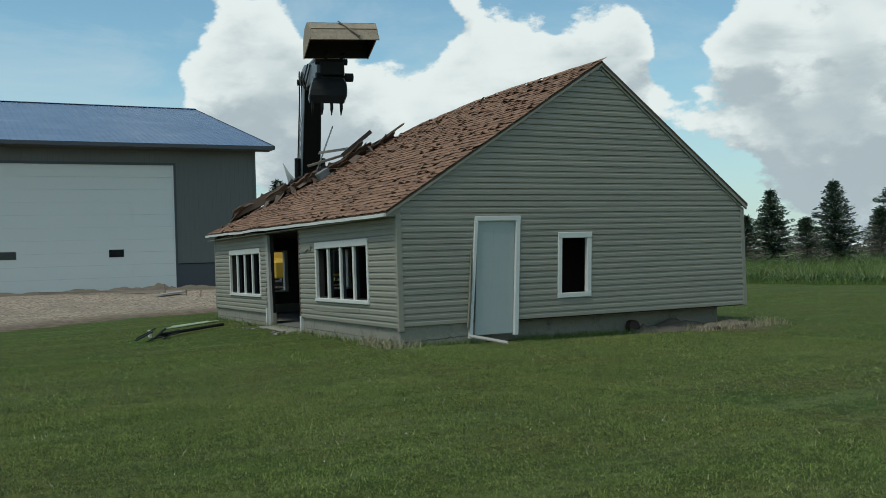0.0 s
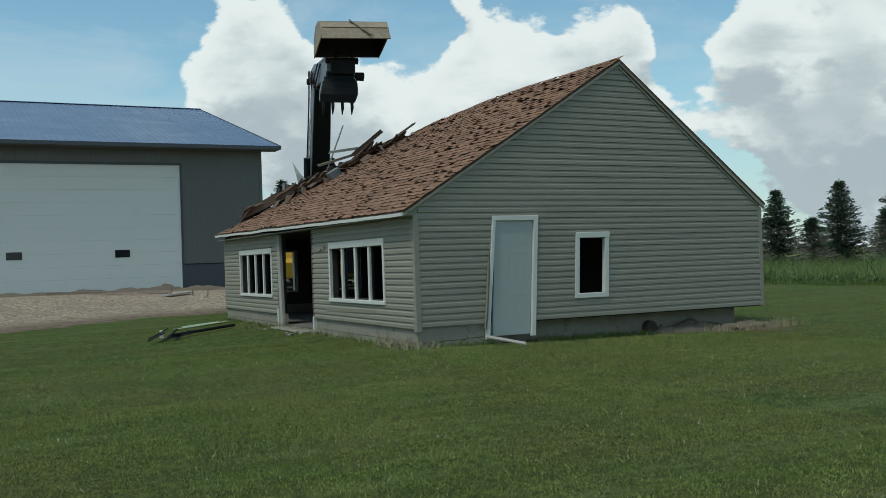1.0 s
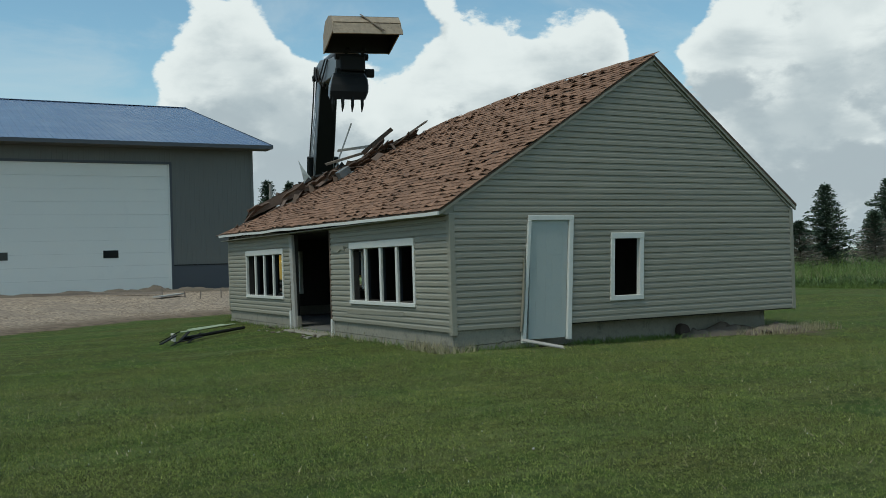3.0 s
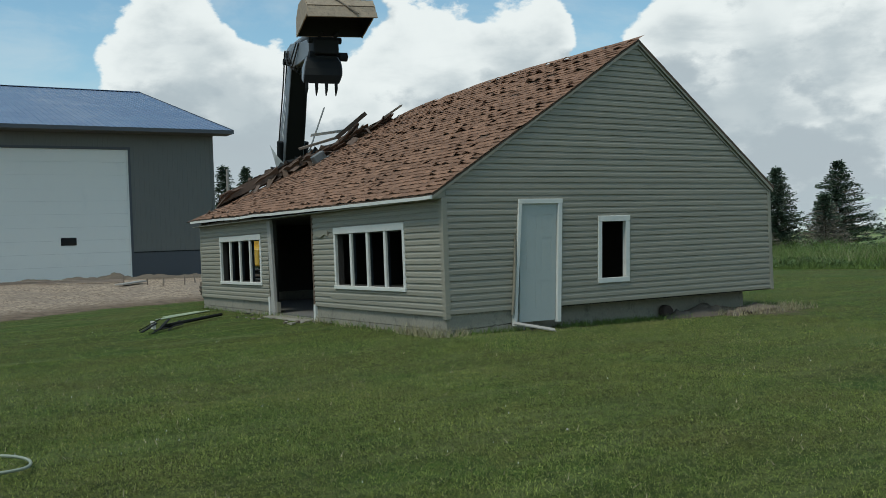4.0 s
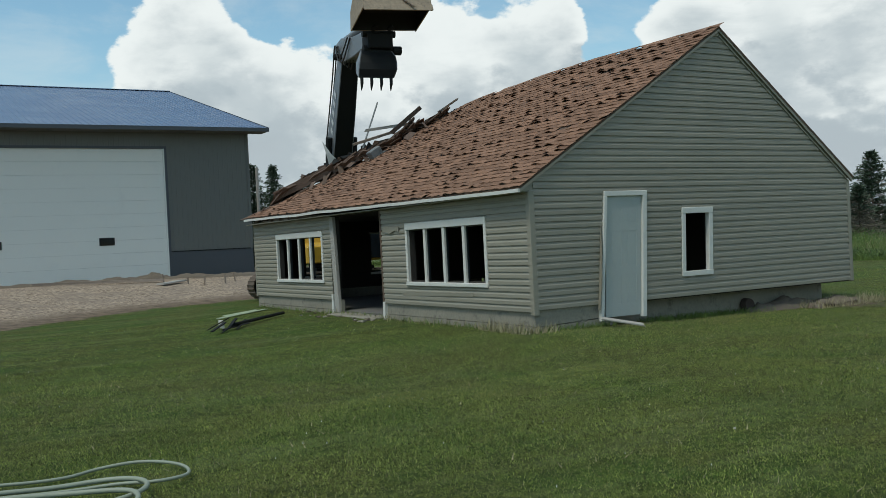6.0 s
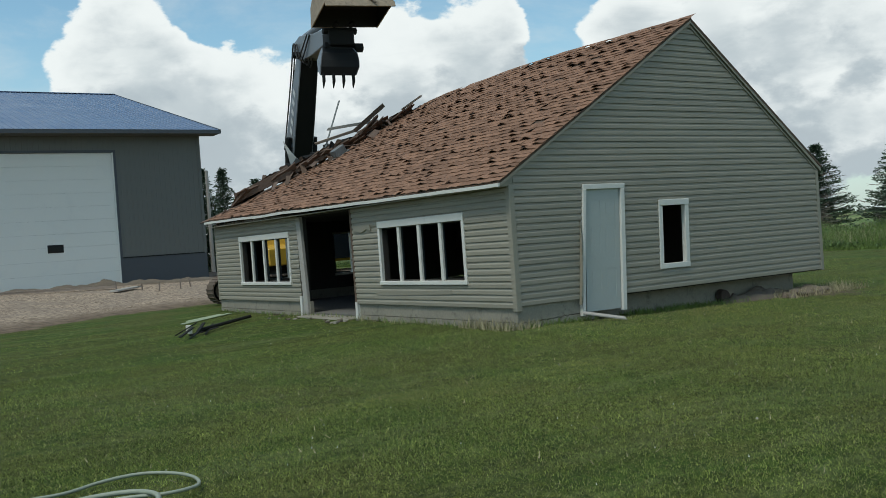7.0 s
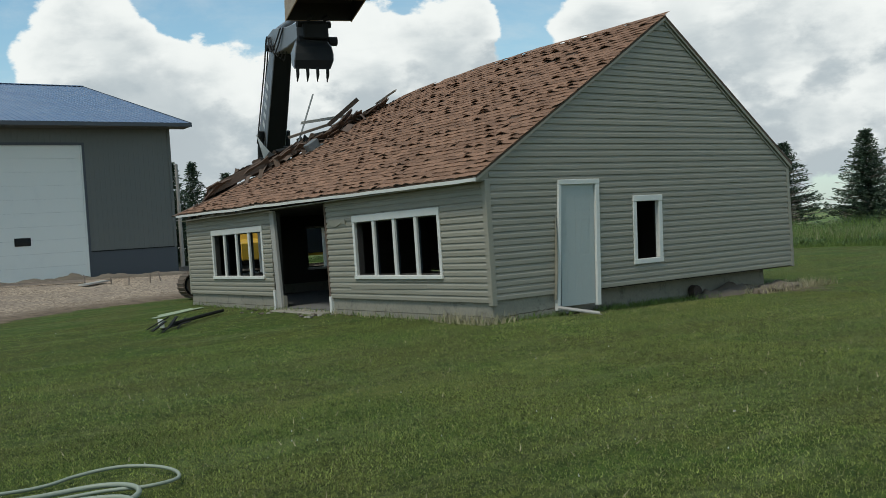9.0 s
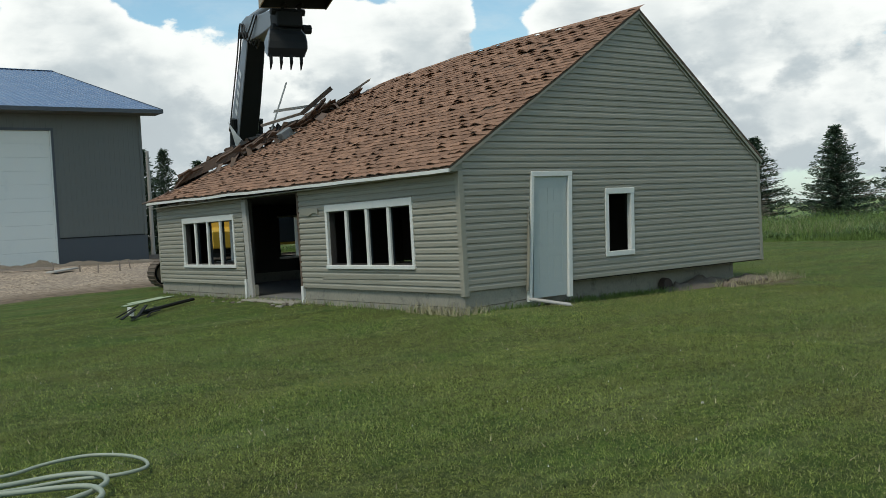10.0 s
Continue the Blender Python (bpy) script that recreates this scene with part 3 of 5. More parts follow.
roof = holder("roof", house, "brown asphalt-shingle roof with curled tabs and a torn-off end")
verts, faces = [], []
NU = 24
for k in range(NU + 1):
    u = k / NU
    end = break_at(u) + 0.42
    for i in range(31):
        y = -0.07 + (end + 0.07) * i / 30
        verts += [tuple(roof_at(y, u, -0.004)), tuple(roof_at(y, u, -0.032))]
st = 62
for k in range(NU):
    for i in range(30):
        a = k * st + i * 2
        faces += [(a, a + 2, a + 2 + st, a + st), (a + 1, a + 1 + st, a + 3 + st, a + 3)]
    for i in (0, 30):
        a = k * st + i * 2
        faces.append((a, a + st, a + st + 1, a + 1))
for i in range(30):
    for k in (0, NU):
        a = k * st + i * 2
        faces.append((a, a + 1, a + 3, a + 2))
deck = raw("deck", verts, faces, DECK, roof)
bm = bmesh.new()
rings = []
for k in range(25):
    y = -0.07 + 8.95 * k / 24
    z = roof_at(y, 1.0).z - 0.012
    rings.append([bm.verts.new(p) for p in ((RIDGE_X, y, z), (W + 0.10, y, 2.50), (W + 0.10, y, 2.45), (RIDGE_X, y, z - 0.06))])
for r0, r1 in zip(rings, rings[1:]):
    for k in range(4):
        bm.faces.new((r0[k], r0[(k + 1) % 4], r1[(k + 1) % 4], r1[k]))
bm.faces.new(rings[0])
bm.faces.new(rings[-1][::-1])
part("back_slope", bm, DECK, roof)

# unseen ceiling, added to keep daylight out of the rooms
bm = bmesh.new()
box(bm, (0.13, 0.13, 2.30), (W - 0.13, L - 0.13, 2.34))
tagged(part("ceiling", bm, INSIDE), "unseen ceiling added to keep the rooms dark", "ceiling", kind="structure")
bm = bmesh.new()
box(bm, (0.1, 0.60, -0.1), (W - 0.57, L - 0.1, 0.14))
tagged(part("floor", bm, SLAB), "stained concrete floor strewn with dust", "floor", kind="structure")

# foundation: flush by the corner, set far back under the slid end of the gable
bm = bmesh.new()
prism(bm, [(1.5, 0.030), (1.95, 0.30), (7.48, 0.46), (7.48, 0.62), (1.5, 0.62)], -0.25, 0.415, "z")
foundation = child("foundation", bm, CONCRETE, house, "shaded concrete foundation set back under the gable")
crack = [(0.005 + 1.49 * k / 22, 0.145 + 0.05 * k / 22 + 0.030 * noise.noise(Vector((k * 0.9, 2.0, 0))) + 0.006 * (-1) ** k) for k in range(23)]
bm = bmesh.new()
prism(bm, [(0.005, 0.415), (1.495, 0.415)] + [(a, b + 0.007) for a, b in crack[::-1]], 0.012, 0.10, "y")
child("foundation_block", bm, CONCRETE, house, "cracked upper block of the corner foundation")
bm = bmesh.new()
prism(bm, [(1.495, -0.25), (0.005, -0.25)] + [(a, b - 0.007) for a, b in crack], 0.006, 0.10, "y")
child("foundation_block", bm, CONCRETE, house, "lower block of the corner foundation")
bm = bmesh.new()
box(bm, (0.10, 0.10, -0.25), (1.495, 0.60, 0.41))
child("foundation_core", bm, CONCRETE, house)
bm = bmesh.new()
for a, b, z0, z1 in cells(0.1, L, 0.168, 0.395, [(5.22, 7.40, 0.10, 0.5)]):
    box(bm, (0.015, a, z0), (0.10, b, z1))
weld(bm)
child("foundation", bm, CONCRETE, house, "stained concrete foundation under the front wall")
bm = bmesh.new()
for a, b, z0, z1 in cells(0.1, L, -0.25, 0.158, [(5.22, 7.40, 0.10, 0.5)]):
    box(bm, (0.008, a, z0), (0.10, b, z1))
weld(bm)
child("footing_course", bm, CONCRETE, house, "lower course of the front foundation")
bm = bmesh.new()
box(bm, (7.38, 0.625, -0.25), (7.48, L, 0.415))
child("foundation", bm, CONCRETE, house)
# unseen plate, added to stop light leaking in behind the set-back foundation
bm = bmesh.new()
box(bm, (1.5, 0.135, 0.418), (W - 0.135, 0.66, 0.45))
child("sill_plate", bm, OLDWOOD, house)
bm = bmesh.new()
box(bm, (0.1, L - 0.1, -0.25), (7.25, L - 0.02, 0.40))
child("foundation", bm, CONCRETE, house)
bm = bmesh.new()
box(bm, (-0.35, 5.2, -0.1), (0.10, 7.42, 0.115))
child("door_sill", bm, CONCRETE, house, "worn concrete threshold", bevel=0.02)


# ---- windows and doors of the house ----
def window_front(y0, y1, z0, z1, panes, label):
    w = holder("window", house, label)
    bars = [("header", (-0.05, y0, z1 - 0.13), (0.04, y1, z1)), ("sill", (-0.06, y0 - 0.01, z0), (0.05, y1 + 0.01, z0 + 0.07)),
            ("jamb", (-0.045, y0, z0 + 0.07), (0.02, y0 + 0.075, z1 - 0.13)), ("jamb", (-0.045, y1 - 0.075, z0 + 0.07), (0.02, y1, z1 - 0.13))]
    step = (y1 - y0 - 0.09) / panes
    for i in range(1, panes):
        c = y0 + 0.045 + step * i
        bars.append(("mullion", (-0.035, c - 0.042, z0 + 0.07), (0.015, c + 0.042, z1 - 0.13)))
    for name, lo, hi in bars:
        bm = bmesh.new()
        box(bm, lo, hi)
        part(name, bm, TRIM, w, bevel=0.006)
    for i in range(panes):
        c = y0 + 0.045 + step * i
        bm = bmesh.new()
        box(bm, (0.03, c + 0.03, z0 + 0.075), (0.10, c + 0.075, z1 - 0.135))
        part("sash", bm, WAINSCOT, w)
    return w


window_front(1.25, 4.13, 0.77, 1.98, 4, "wide white-framed window with four empty panes")
window_front(8.19, 11.17, 0.77, 1.98, 4, "white-framed band of four glassless panes")

w = holder("window", house, "narrow white-framed window hole without glass")
for name, lo, hi in (("header", (3.245, -0.05, 1.87), (4.0, 0.03, 1.975)), ("sill", (3.245, -0.05, 0.765), (3.995, 0.04, 0.855)),
                     ("jamb", (3.245, -0.045, 0.855), (3.335, 0.03, 1.87)), ("jamb", (3.90, -0.045, 0.855), (3.995, 0.05, 1.87))):
    bm = bmesh.new()
    box(bm, lo, hi)
    for v in bm.verts:
        v.co.x += 0.05 * (v.co.z - 1.97)
    part(name, bm, TRIM, w, bevel=0.006)
for a, b in ((1.40, 2.05), (3.45, 4.06)):
    w = holder("window", house, "glassless window hole with white casing")
    for lo, hi in (((a - 0.05, L - 0.16, 0.75), (b + 0.05, L + 0.02, 0.81)), ((b - 0.05, L - 0.16, 0.81), (b + 0.05, L + 0.02, 1.98)), ((a - 0.05, L - 0.15, 1.93), (b - 0.05, L + 0.02, 1.98))):
        bm = bmesh.new()
        box(bm, lo, hi)
        part("casing", bm, TRIM, w)

# side door, racked out of square
door = holder("door", house, "closed pale grey six-panel door hanging askew in white casing")
RACK = 0.062


def racked(bm, extra=0.0):
    for v in bm.verts:
        v.co.x += (RACK + extra) * (v.co.z - 2.28)


def leaf():
    bm = bmesh.new()
    x0, x1, z0, z1 = 1.565, 2.335, 0.19, 2.205
    rows_, cols_ = [(0.40, 0.88), (1.02, 1.62), (1.74, 2.02)], [(1.66, 1.90), (1.995, 2.235)]
    xs = sorted({x0, x1, *[c for p in cols_ for c in p]})
    zs = sorted({z0, z1, *[c for p in rows_ for c in p]})
    for a, b in zip(xs, xs[1:]):
        for c, d in zip(zs, zs[1:]):
            inset = (a, b) in cols_ and (c, d) in rows_
            if not inset:
                box(bm, (a, -0.012, c), (b, 0.04, d))
            else:
                box(bm, (a, -0.0082, c), (b, 0.04, d))
                prism(bm, [(a + 0.04, c + 0.04), (b - 0.04, c + 0.04), (b - 0.04, d - 0.04), (a + 0.04, d - 0.04)], -0.011, -0.008, "y")
    racked(bm)
    return bm


ob = part("leaf", leaf(), DOORPAINT, door)
for lo, hi, ex in (((1.495, -0.055, 2.205), (2.44, 0.02, 2.29), 0), ((2.345, -0.055, 0.15), (2.435, 0.02, 2.205), 0.0), ((1.495, -0.06, 0.14), (1.560, 0.02, 2.205), 0.032)):
    bm = bmesh.new()
    box(bm, lo, hi)
    racked(bm, ex)
    part("casing", bm, TRIM, door, bevel=0.006)
# torn strip of siding beside the door
bm = bmesh.new()
prev = None
for k in range(11):
    z = 1.78 - 0.145 * k
    x = 1.475 + 0.094 * (z - 2.28) - 0.02
    out = -0.03 - 0.075 * math.sin(k / 10 * 2.4) + 0.01 * noise.noise(Vector((0, 0, z * 4)))
    ring = [bm.verts.new(p) for p in ((x, -0.005, z), (x - 0.014, out, z), (x - 0.004, out, z), (x + 0.010, -0.005, z))]
    if prev:
        for q in range(4):
            bm.faces.new((prev[q], prev[(q + 1) % 4], ring[(q + 1) % 4], ring[q]))
    else:
        bm.faces.new(ring)
    prev = ring
bm.faces.new(prev[::-1])
child("torn_trim", bm, SIDING, house, "bent strip of grey trim hanging loose")

bm = bmesh.new()
box(bm, (-0.034, 1.75, 0.585), (-0.02, 4.35, 0.655))
for v in bm.verts:
    v.co.z += 0.02 * math.sin(v.co.y)
child("loose_strip", bm, SIDING, house, "loose strip of siding under the window")
bm = bmesh.new()
prism(bm, [(4.40, 1.93), (4.95, 1.95), (5.10, 1.86), (4.75, 1.80), (4.55, 1.86), (4.38, 1.83)], -0.052, -0.030, "x")
child("torn_flap", bm, SIDING, house, "buckled flap of siding beside the window")

# open doorway in the front
bm = bmesh.new()
box(bm, (-0.04, 7.56, 0.10), (0.04, 7.76, 2.28))
for v in bm.verts:
    v.co.y -= 0.065 * (2.28 - v.co.z)
child("door_jamb", bm, GREYWOOD, house, "bare wooden jamb board beside the doorway", bevel=0.01)
bm = bmesh.new()
box(bm, (-0.055, 7.68, 0.05), (-0.005, 7.77, 0.52))
child("trim_end", bm, TRIM, house)
bm = bmesh.new()
box(bm, (-0.045, 5.13, 0.03), (0.02, 5.22, 0.42))
child("trim_end", bm, TRIM, house)
bm = bmesh.new()
box(bm, (-0.03, 5.17, 0.40), (0.10, 5.24, 2.28))
child("door_jamb", bm, DECK, house)

# ---- big shed ----
SY, SX, SZ, SG = 32.94, 6.95, 7.45, 0.55     # front wall, corner, eave, ground
SLEFT = -34.0
shed = thing("shed", (-8, 45, SG), "large charcoal steel machine shed with blue metal roof", "shed")
DOOR_X0, DOOR_X1, DOOR_Z1 = -9.6, 2.86, 6.63
bm = bmesh.new()
for a, b, z0, z1 in cells(SLEFT, SX, SG - 0.4, SZ, [(DOOR_X0, DOOR_X1, SG - 0.5, DOOR_Z1)]):
    box(bm, (a, SY, z0), (b, SY + 0.2, z1))
weld(bm)
shed_wall = child("wall", bm, METALDARK, shed, "ribbed charcoal steel wall")
for x in (SX - 0.2, SLEFT):
    bm = bmesh.new()
    prism(bm, [(SY + 0.2, SG - 0.4), (SY + 33, SG - 0.4), (SY + 33, SZ), (SY + 16.6, SZ + 4.3), (SY + 0.2, SZ)], x, x + 0.2, "x")
    child("wall", bm, METALDARK, shed)
bm = bmesh.new()
box(bm, (SLEFT, SY + 33, SG - 0.4), (SX, SY + 33.2, SZ))
child("wall", bm, METALDARK, shed)
rib_me = None
for i in range(int((SX - SLEFT) / 0.23)):
    x = SX - 0.12 - i * 0.23
    z0 = DOOR_Z1 + 0.12 if DOOR_X0 - 0.1 < x < DOOR_X1 + 0.1 else 1.80
    key = "tall" if z0 < 2 else "short"
    if rib_me is None:
        rib_me = {}
        for k, z in (("tall", 1.80), ("short", DOOR_Z1 + 0.12)):
            bm = bmesh.new()
            prism(bm, [(-0.03, 0), (-0.012, -0.008), (0.012, -0.008), (0.03, 0)], z, SZ - 0.15, "z")
            rib_me[k] = finish(bm, "rib", METALDARK)
    ob = new("rib", rib_me[key])
    ob.parent = shed_wall
    ob.location = (x, SY, 0)
for a, b in ((DOOR_X1 + 0.11, SX + 0.01), (SLEFT, DOOR_X0 - 0.11)):
    bm = bmesh.new()
    box(bm, (a, SY - 0.03, SG - 0.35), (b, SY - 0.002, 1.75))
    child("wainscot", bm, WAINSCOT, shed, "dark slate steel wainscot along the base")
bm = bmesh.new()
box(bm, (SX + 0.002, SY, SG - 0.3), (SX + 0.03, SY + 33, 1.75))
child("wainscot", bm, WAINSCOT, shed)
bm = bmesh.new()
box(bm, (SX - 0.10, SY - 0.035, 1.78), (SX + 0.035, SY + 0.12, SZ))
child("corner_trim", bm, METALDARK, shed)
bm = bmesh.new()
box(bm, (DOOR_X1 + 0.115, SY - 0.045, 1.752), (SX - 0.102, SY - 0.003, 1.80))
child("drip_cap", bm, BLACK, shed, "thin dark trim over the wainscot")
big_door = holder("overhead_door", shed, "closed white sectional overhead door")
n_sec = 10
for k in range(n_sec):
    z0 = SG + 0.06 + (DOOR_Z1 - SG - 0.06) * k / n_sec
    z1 = SG + 0.06 + (DOOR_Z1 - SG - 0.06) * (k + 1) / n_sec
    bm = bmesh.new()
    box(bm, (DOOR_X0 + 0.01, SY + 0.045, z0 + 0.002), (DOOR_X1 - 0.01, SY + 0.09, z1 - 0.002))
    part("door_section", bm, SHEDDOOR, big_door, bevel=0.003)
for x in (-0.25, -4.98, -9.0):
    bm = bmesh.new()
    box(bm, (x, SY + 0.03, 2.19), (x + 0.68, SY + 0.044, 2.55))
    part("door_window", bm, DARKGLASS, big_door, "small dark window in the door")
for lo, hi in (((DOOR_X1, SY - 0.04, SG), (DOOR_X1 + 0.11, SY + 0.09, DOOR_Z1 + 0.11)), ((DOOR_X0 - 0.11, SY - 0.04, SG), (DOOR_X0, SY + 0.09, DOOR_Z1 + 0.11)),
               ((DOOR_X0, SY - 0.04, DOOR_Z1), (DOOR_X1, SY + 0.09, DOOR_Z1 + 0.11))):
    bm = bmesh.new()
    box(bm, lo, hi)
    child("door_trim", bm, WAINSCOT, shed)
bm = bmesh.new()
box(bm, (DOOR_X1 - 0.06, SY - 0.03, SG), (DOOR_X1 - 0.003, SY + 0.04, DOOR_Z1 - 0.003))
child("door_seal", bm, SHEDDOOR, shed, "pale weather strip beside the door")
# blue roof with standing ribs
EY, EZ, RY, RZ = SY - 1.0, SZ + 0.10, SY + 16.6, SZ + 4.72
shed_roof = holder("roof", shed, "blue ribbed steel roof with dark eave trim")
bm = bmesh.new()
prism(bm, [(EY, EZ), (RY, RZ), (RY + 17.6, EZ), (RY + 17.6, EZ - 0.12), (RY, RZ - 0.12), (EY, EZ - 0.12)], SLEFT - 0.6, SX + 0.75, "x")
part("roof_sheet", bm, BLUEROOF, shed_roof)
slope = math.atan2(RZ - EZ, RY - EY)
length = math.hypot(RZ - EZ, RY - EY)
bm = bmesh.new()
prism(bm, [(-0.03, 0.0), (-0.012, 0.028), (0.012, 0.028), (0.03, 0.0)], 0, length, "y")
rib2 = finish(bm, "roof_rib", BLUEROOF)
for i in range(90):
    ob = new("roof_rib", rib2)
    ob.parent = shed_roof
    ob.location = (SX + 0.6 - i * 0.30, EY, EZ + 0.002)
    ob.rotation_euler = (slope, 0, 0)
bm = bmesh.new()
box(bm, (SLEFT - 0.62, EY - 0.06, EZ - 0.17), (SX + 0.77, EY - 0.003, EZ + 0.01))
part("eave_trim", bm, WAINSCOT, shed_roof)
bm = bmesh.new()
prism(bm, [(EY, EZ + 0.03), (RY, RZ + 0.03), (RY, RZ - 0.14), (EY, EZ - 0.14)], SX + 0.755, SX + 0.80, "x")
part("rake_trim", bm, WAINSCOT, shed_roof)
bm = bmesh.new()
box(bm, (SLEFT - 0.5, EY, EZ - 0.165), (SX + 0.75, SY, EZ - 0.125))
part("soffit", bm, METALDARK, shed_roof)
bm = bmesh.new()
prism(bm, [(RY - 0.25, RZ + 0.0), (RY, RZ + 0.07), (RY + 0.25, RZ + 0.0)], SLEFT - 0.6, SX + 0.76, "x")
part("ridge_cap", bm, BLUEROOF, shed_roof)


# ---- shingles, tab by tab ----
def tab_points(rng, worn):
    """One shingle tab: along the eave, up the slope, and off the roof."""
    n, wdt, hgt = 5, 0.301, 0.20
    bow = rng.uniform(-0.004, 0.016) * worn
    curl = [max(0.005, rng.uniform(0.008, 0.013) + bow * math.sin(math.pi * i / (n - 1)) + worn * max(0, rng.gauss(0, 0.005))) for i in range(n)]
    if rng.random() < 0.24:
        lift = rng.uniform(0.014, 0.044)
        for i in range(n):
            curl[i] += lift * math.sin(math.pi * (i + 0.4) / n) ** 2
    elif rng.random() < 0.12:
        k, s = rng.choice(((0, 1), (n - 1, -1)))
        up = rng.uniform(0.02, 0.06)
        curl[k] += up
        curl[k + s] += up * 0.5
    dip = [rng.uniform(-0.014, 0.012) for _ in range(n)]
    vs, fs = [], []
    for i in range(n):
        a = (i / (n - 1) - 0.5) * wdt
        vs += [(a, dip[i], curl[i] - 0.010), (a, dip[i], curl[i]), (a, 0.07, 0.006 + 0.35 * curl[i]), (a, hgt, 0.001)]
    for i in range(n - 1):
        o = i * 4
        for k in range(3):
            fs.append((o + k, o + 4 + k, o + 5 + k, o + k + 1))
    return vs, fs


tab_rng = random.Random(11)
TABS = [tab_points(tab_rng, 1.0) for _ in range(40)]
tab_meshes = []
for vs, fs in TABS:
    me = bpy.data.meshes.new("shingle")
    me.from_pydata(vs, [], fs)
    me.materials.append(SHINGLE)
    tab_meshes.append(me)
SLOPE_LEN = math.hypot(RIDGE_X - EAVE_X, RIDGE_Z - 2.38)
ROWS_N = int(SLOPE_LEN / 0.138)
field_v, field_f = [], []
for r in range(ROWS_N + 1):
    u = r / ROWS_N * 0.992
    y = 0.06 + tab_rng.uniform(-0.012, 0.012)
    c = 0
    shift = tab_rng.uniform(0.10, 0.22) if r % 2 else tab_rng.uniform(0.0, 0.06)
    while True:
        yc = y + c * 0.304 - (shift if c else 0.0)
        c += 1
        if yc > break_at(u) - 0.1:
            break
        if tab_rng.random() < 0.012 and yc > 0.5:
            continue
        k = tab_rng.randrange(40)
        uu = u + tab_rng.uniform(-0.002, 0.002) + 0.004 * noise.noise(Vector((yc * 0.5, u * 9, 4.0)))
        uu = max(0.0, uu)
        p = roof_at(yc, uu, 0.004)
        along = (roof_at(yc + 0.2, uu) - roof_at(yc - 0.2, uu)).normalized()
        up = (roof_at(yc, min(1, uu + 0.05)) - roof_at(yc, uu)).normalized()
        nrm = up.cross(along)
        if nrm.z < 0:
            nrm = -nrm
        m = Matrix((along, up, nrm)).transposed().to_4x4()
        m.translation = p
        if c <= 7 and r < ROWS_N:
            ob = new("shingle", tab_meshes[k])
            ob.parent = roof
            ob.matrix_basis = m
        else:
            o = len(field_v)
            field_v += [tuple(m @ Vector(v)) for v in TABS[k][0]]
            field_f += [tuple(i + o for i in f) for f in TABS[k][1]]
field = raw("shingle_field", field_v, field_f, SHINGLE_FAR, roof)
tagged(field, kind="stuff")
# ridge caps
cap_v = [(-0.17, -0.13, -0.092), (0.0, -0.13, 0.012), (0.16, -0.13, -0.105), (-0.17, 0.16, -0.102), (0.0, 0.16, 0.002), (0.16, 0.16, -0.115)]
cap_me = bpy.data.meshes.new("ridge_cap")
cap_me.from_pydata(cap_v, [], [(0, 1, 4, 3), (1, 2, 5, 4)])
cap_me.materials.append(SHINGLE)
for i in range(42):
    y = 0.10 + i * 0.21
    ob = new("ridge_cap", cap_me)
    ob.parent = roof
    ob.location = (RIDGE_X, y, roof_at(y, 1.0).z + 0.006)
    ob.rotation_euler = (tab_rng.uniform(-0.03, 0.02), tab_rng.uniform(-0.05, 0.05), 0) if i else (0, 0, 0)


# ---- torn edge of the roof ----
def plank(name, a, b, wide, thick, mat, label, twist=0.0, category="board"):
    a, b = Vector(a), Vector(b)
    bm = bmesh.new()
    n = 6
    for v in box(bm, (-wide / 2, -thick / 2, 0), (wide / 2, thick / 2, (b - a).length)):
        v.co.x += random.uniform(-0.08, 0.08) * wide
        v.co.z += random.uniform(-0.04, 0.04)
    ob = part(name, bm, mat, bevel=0.004)
    m = (b - a).to_track_quat("Z", "Y").to_matrix().to_4x4() @ Matrix.Rotation(twist, 4, "Z")
    m.translation = a
    ob.matrix_world = m
    return tagged(ob, label, category)


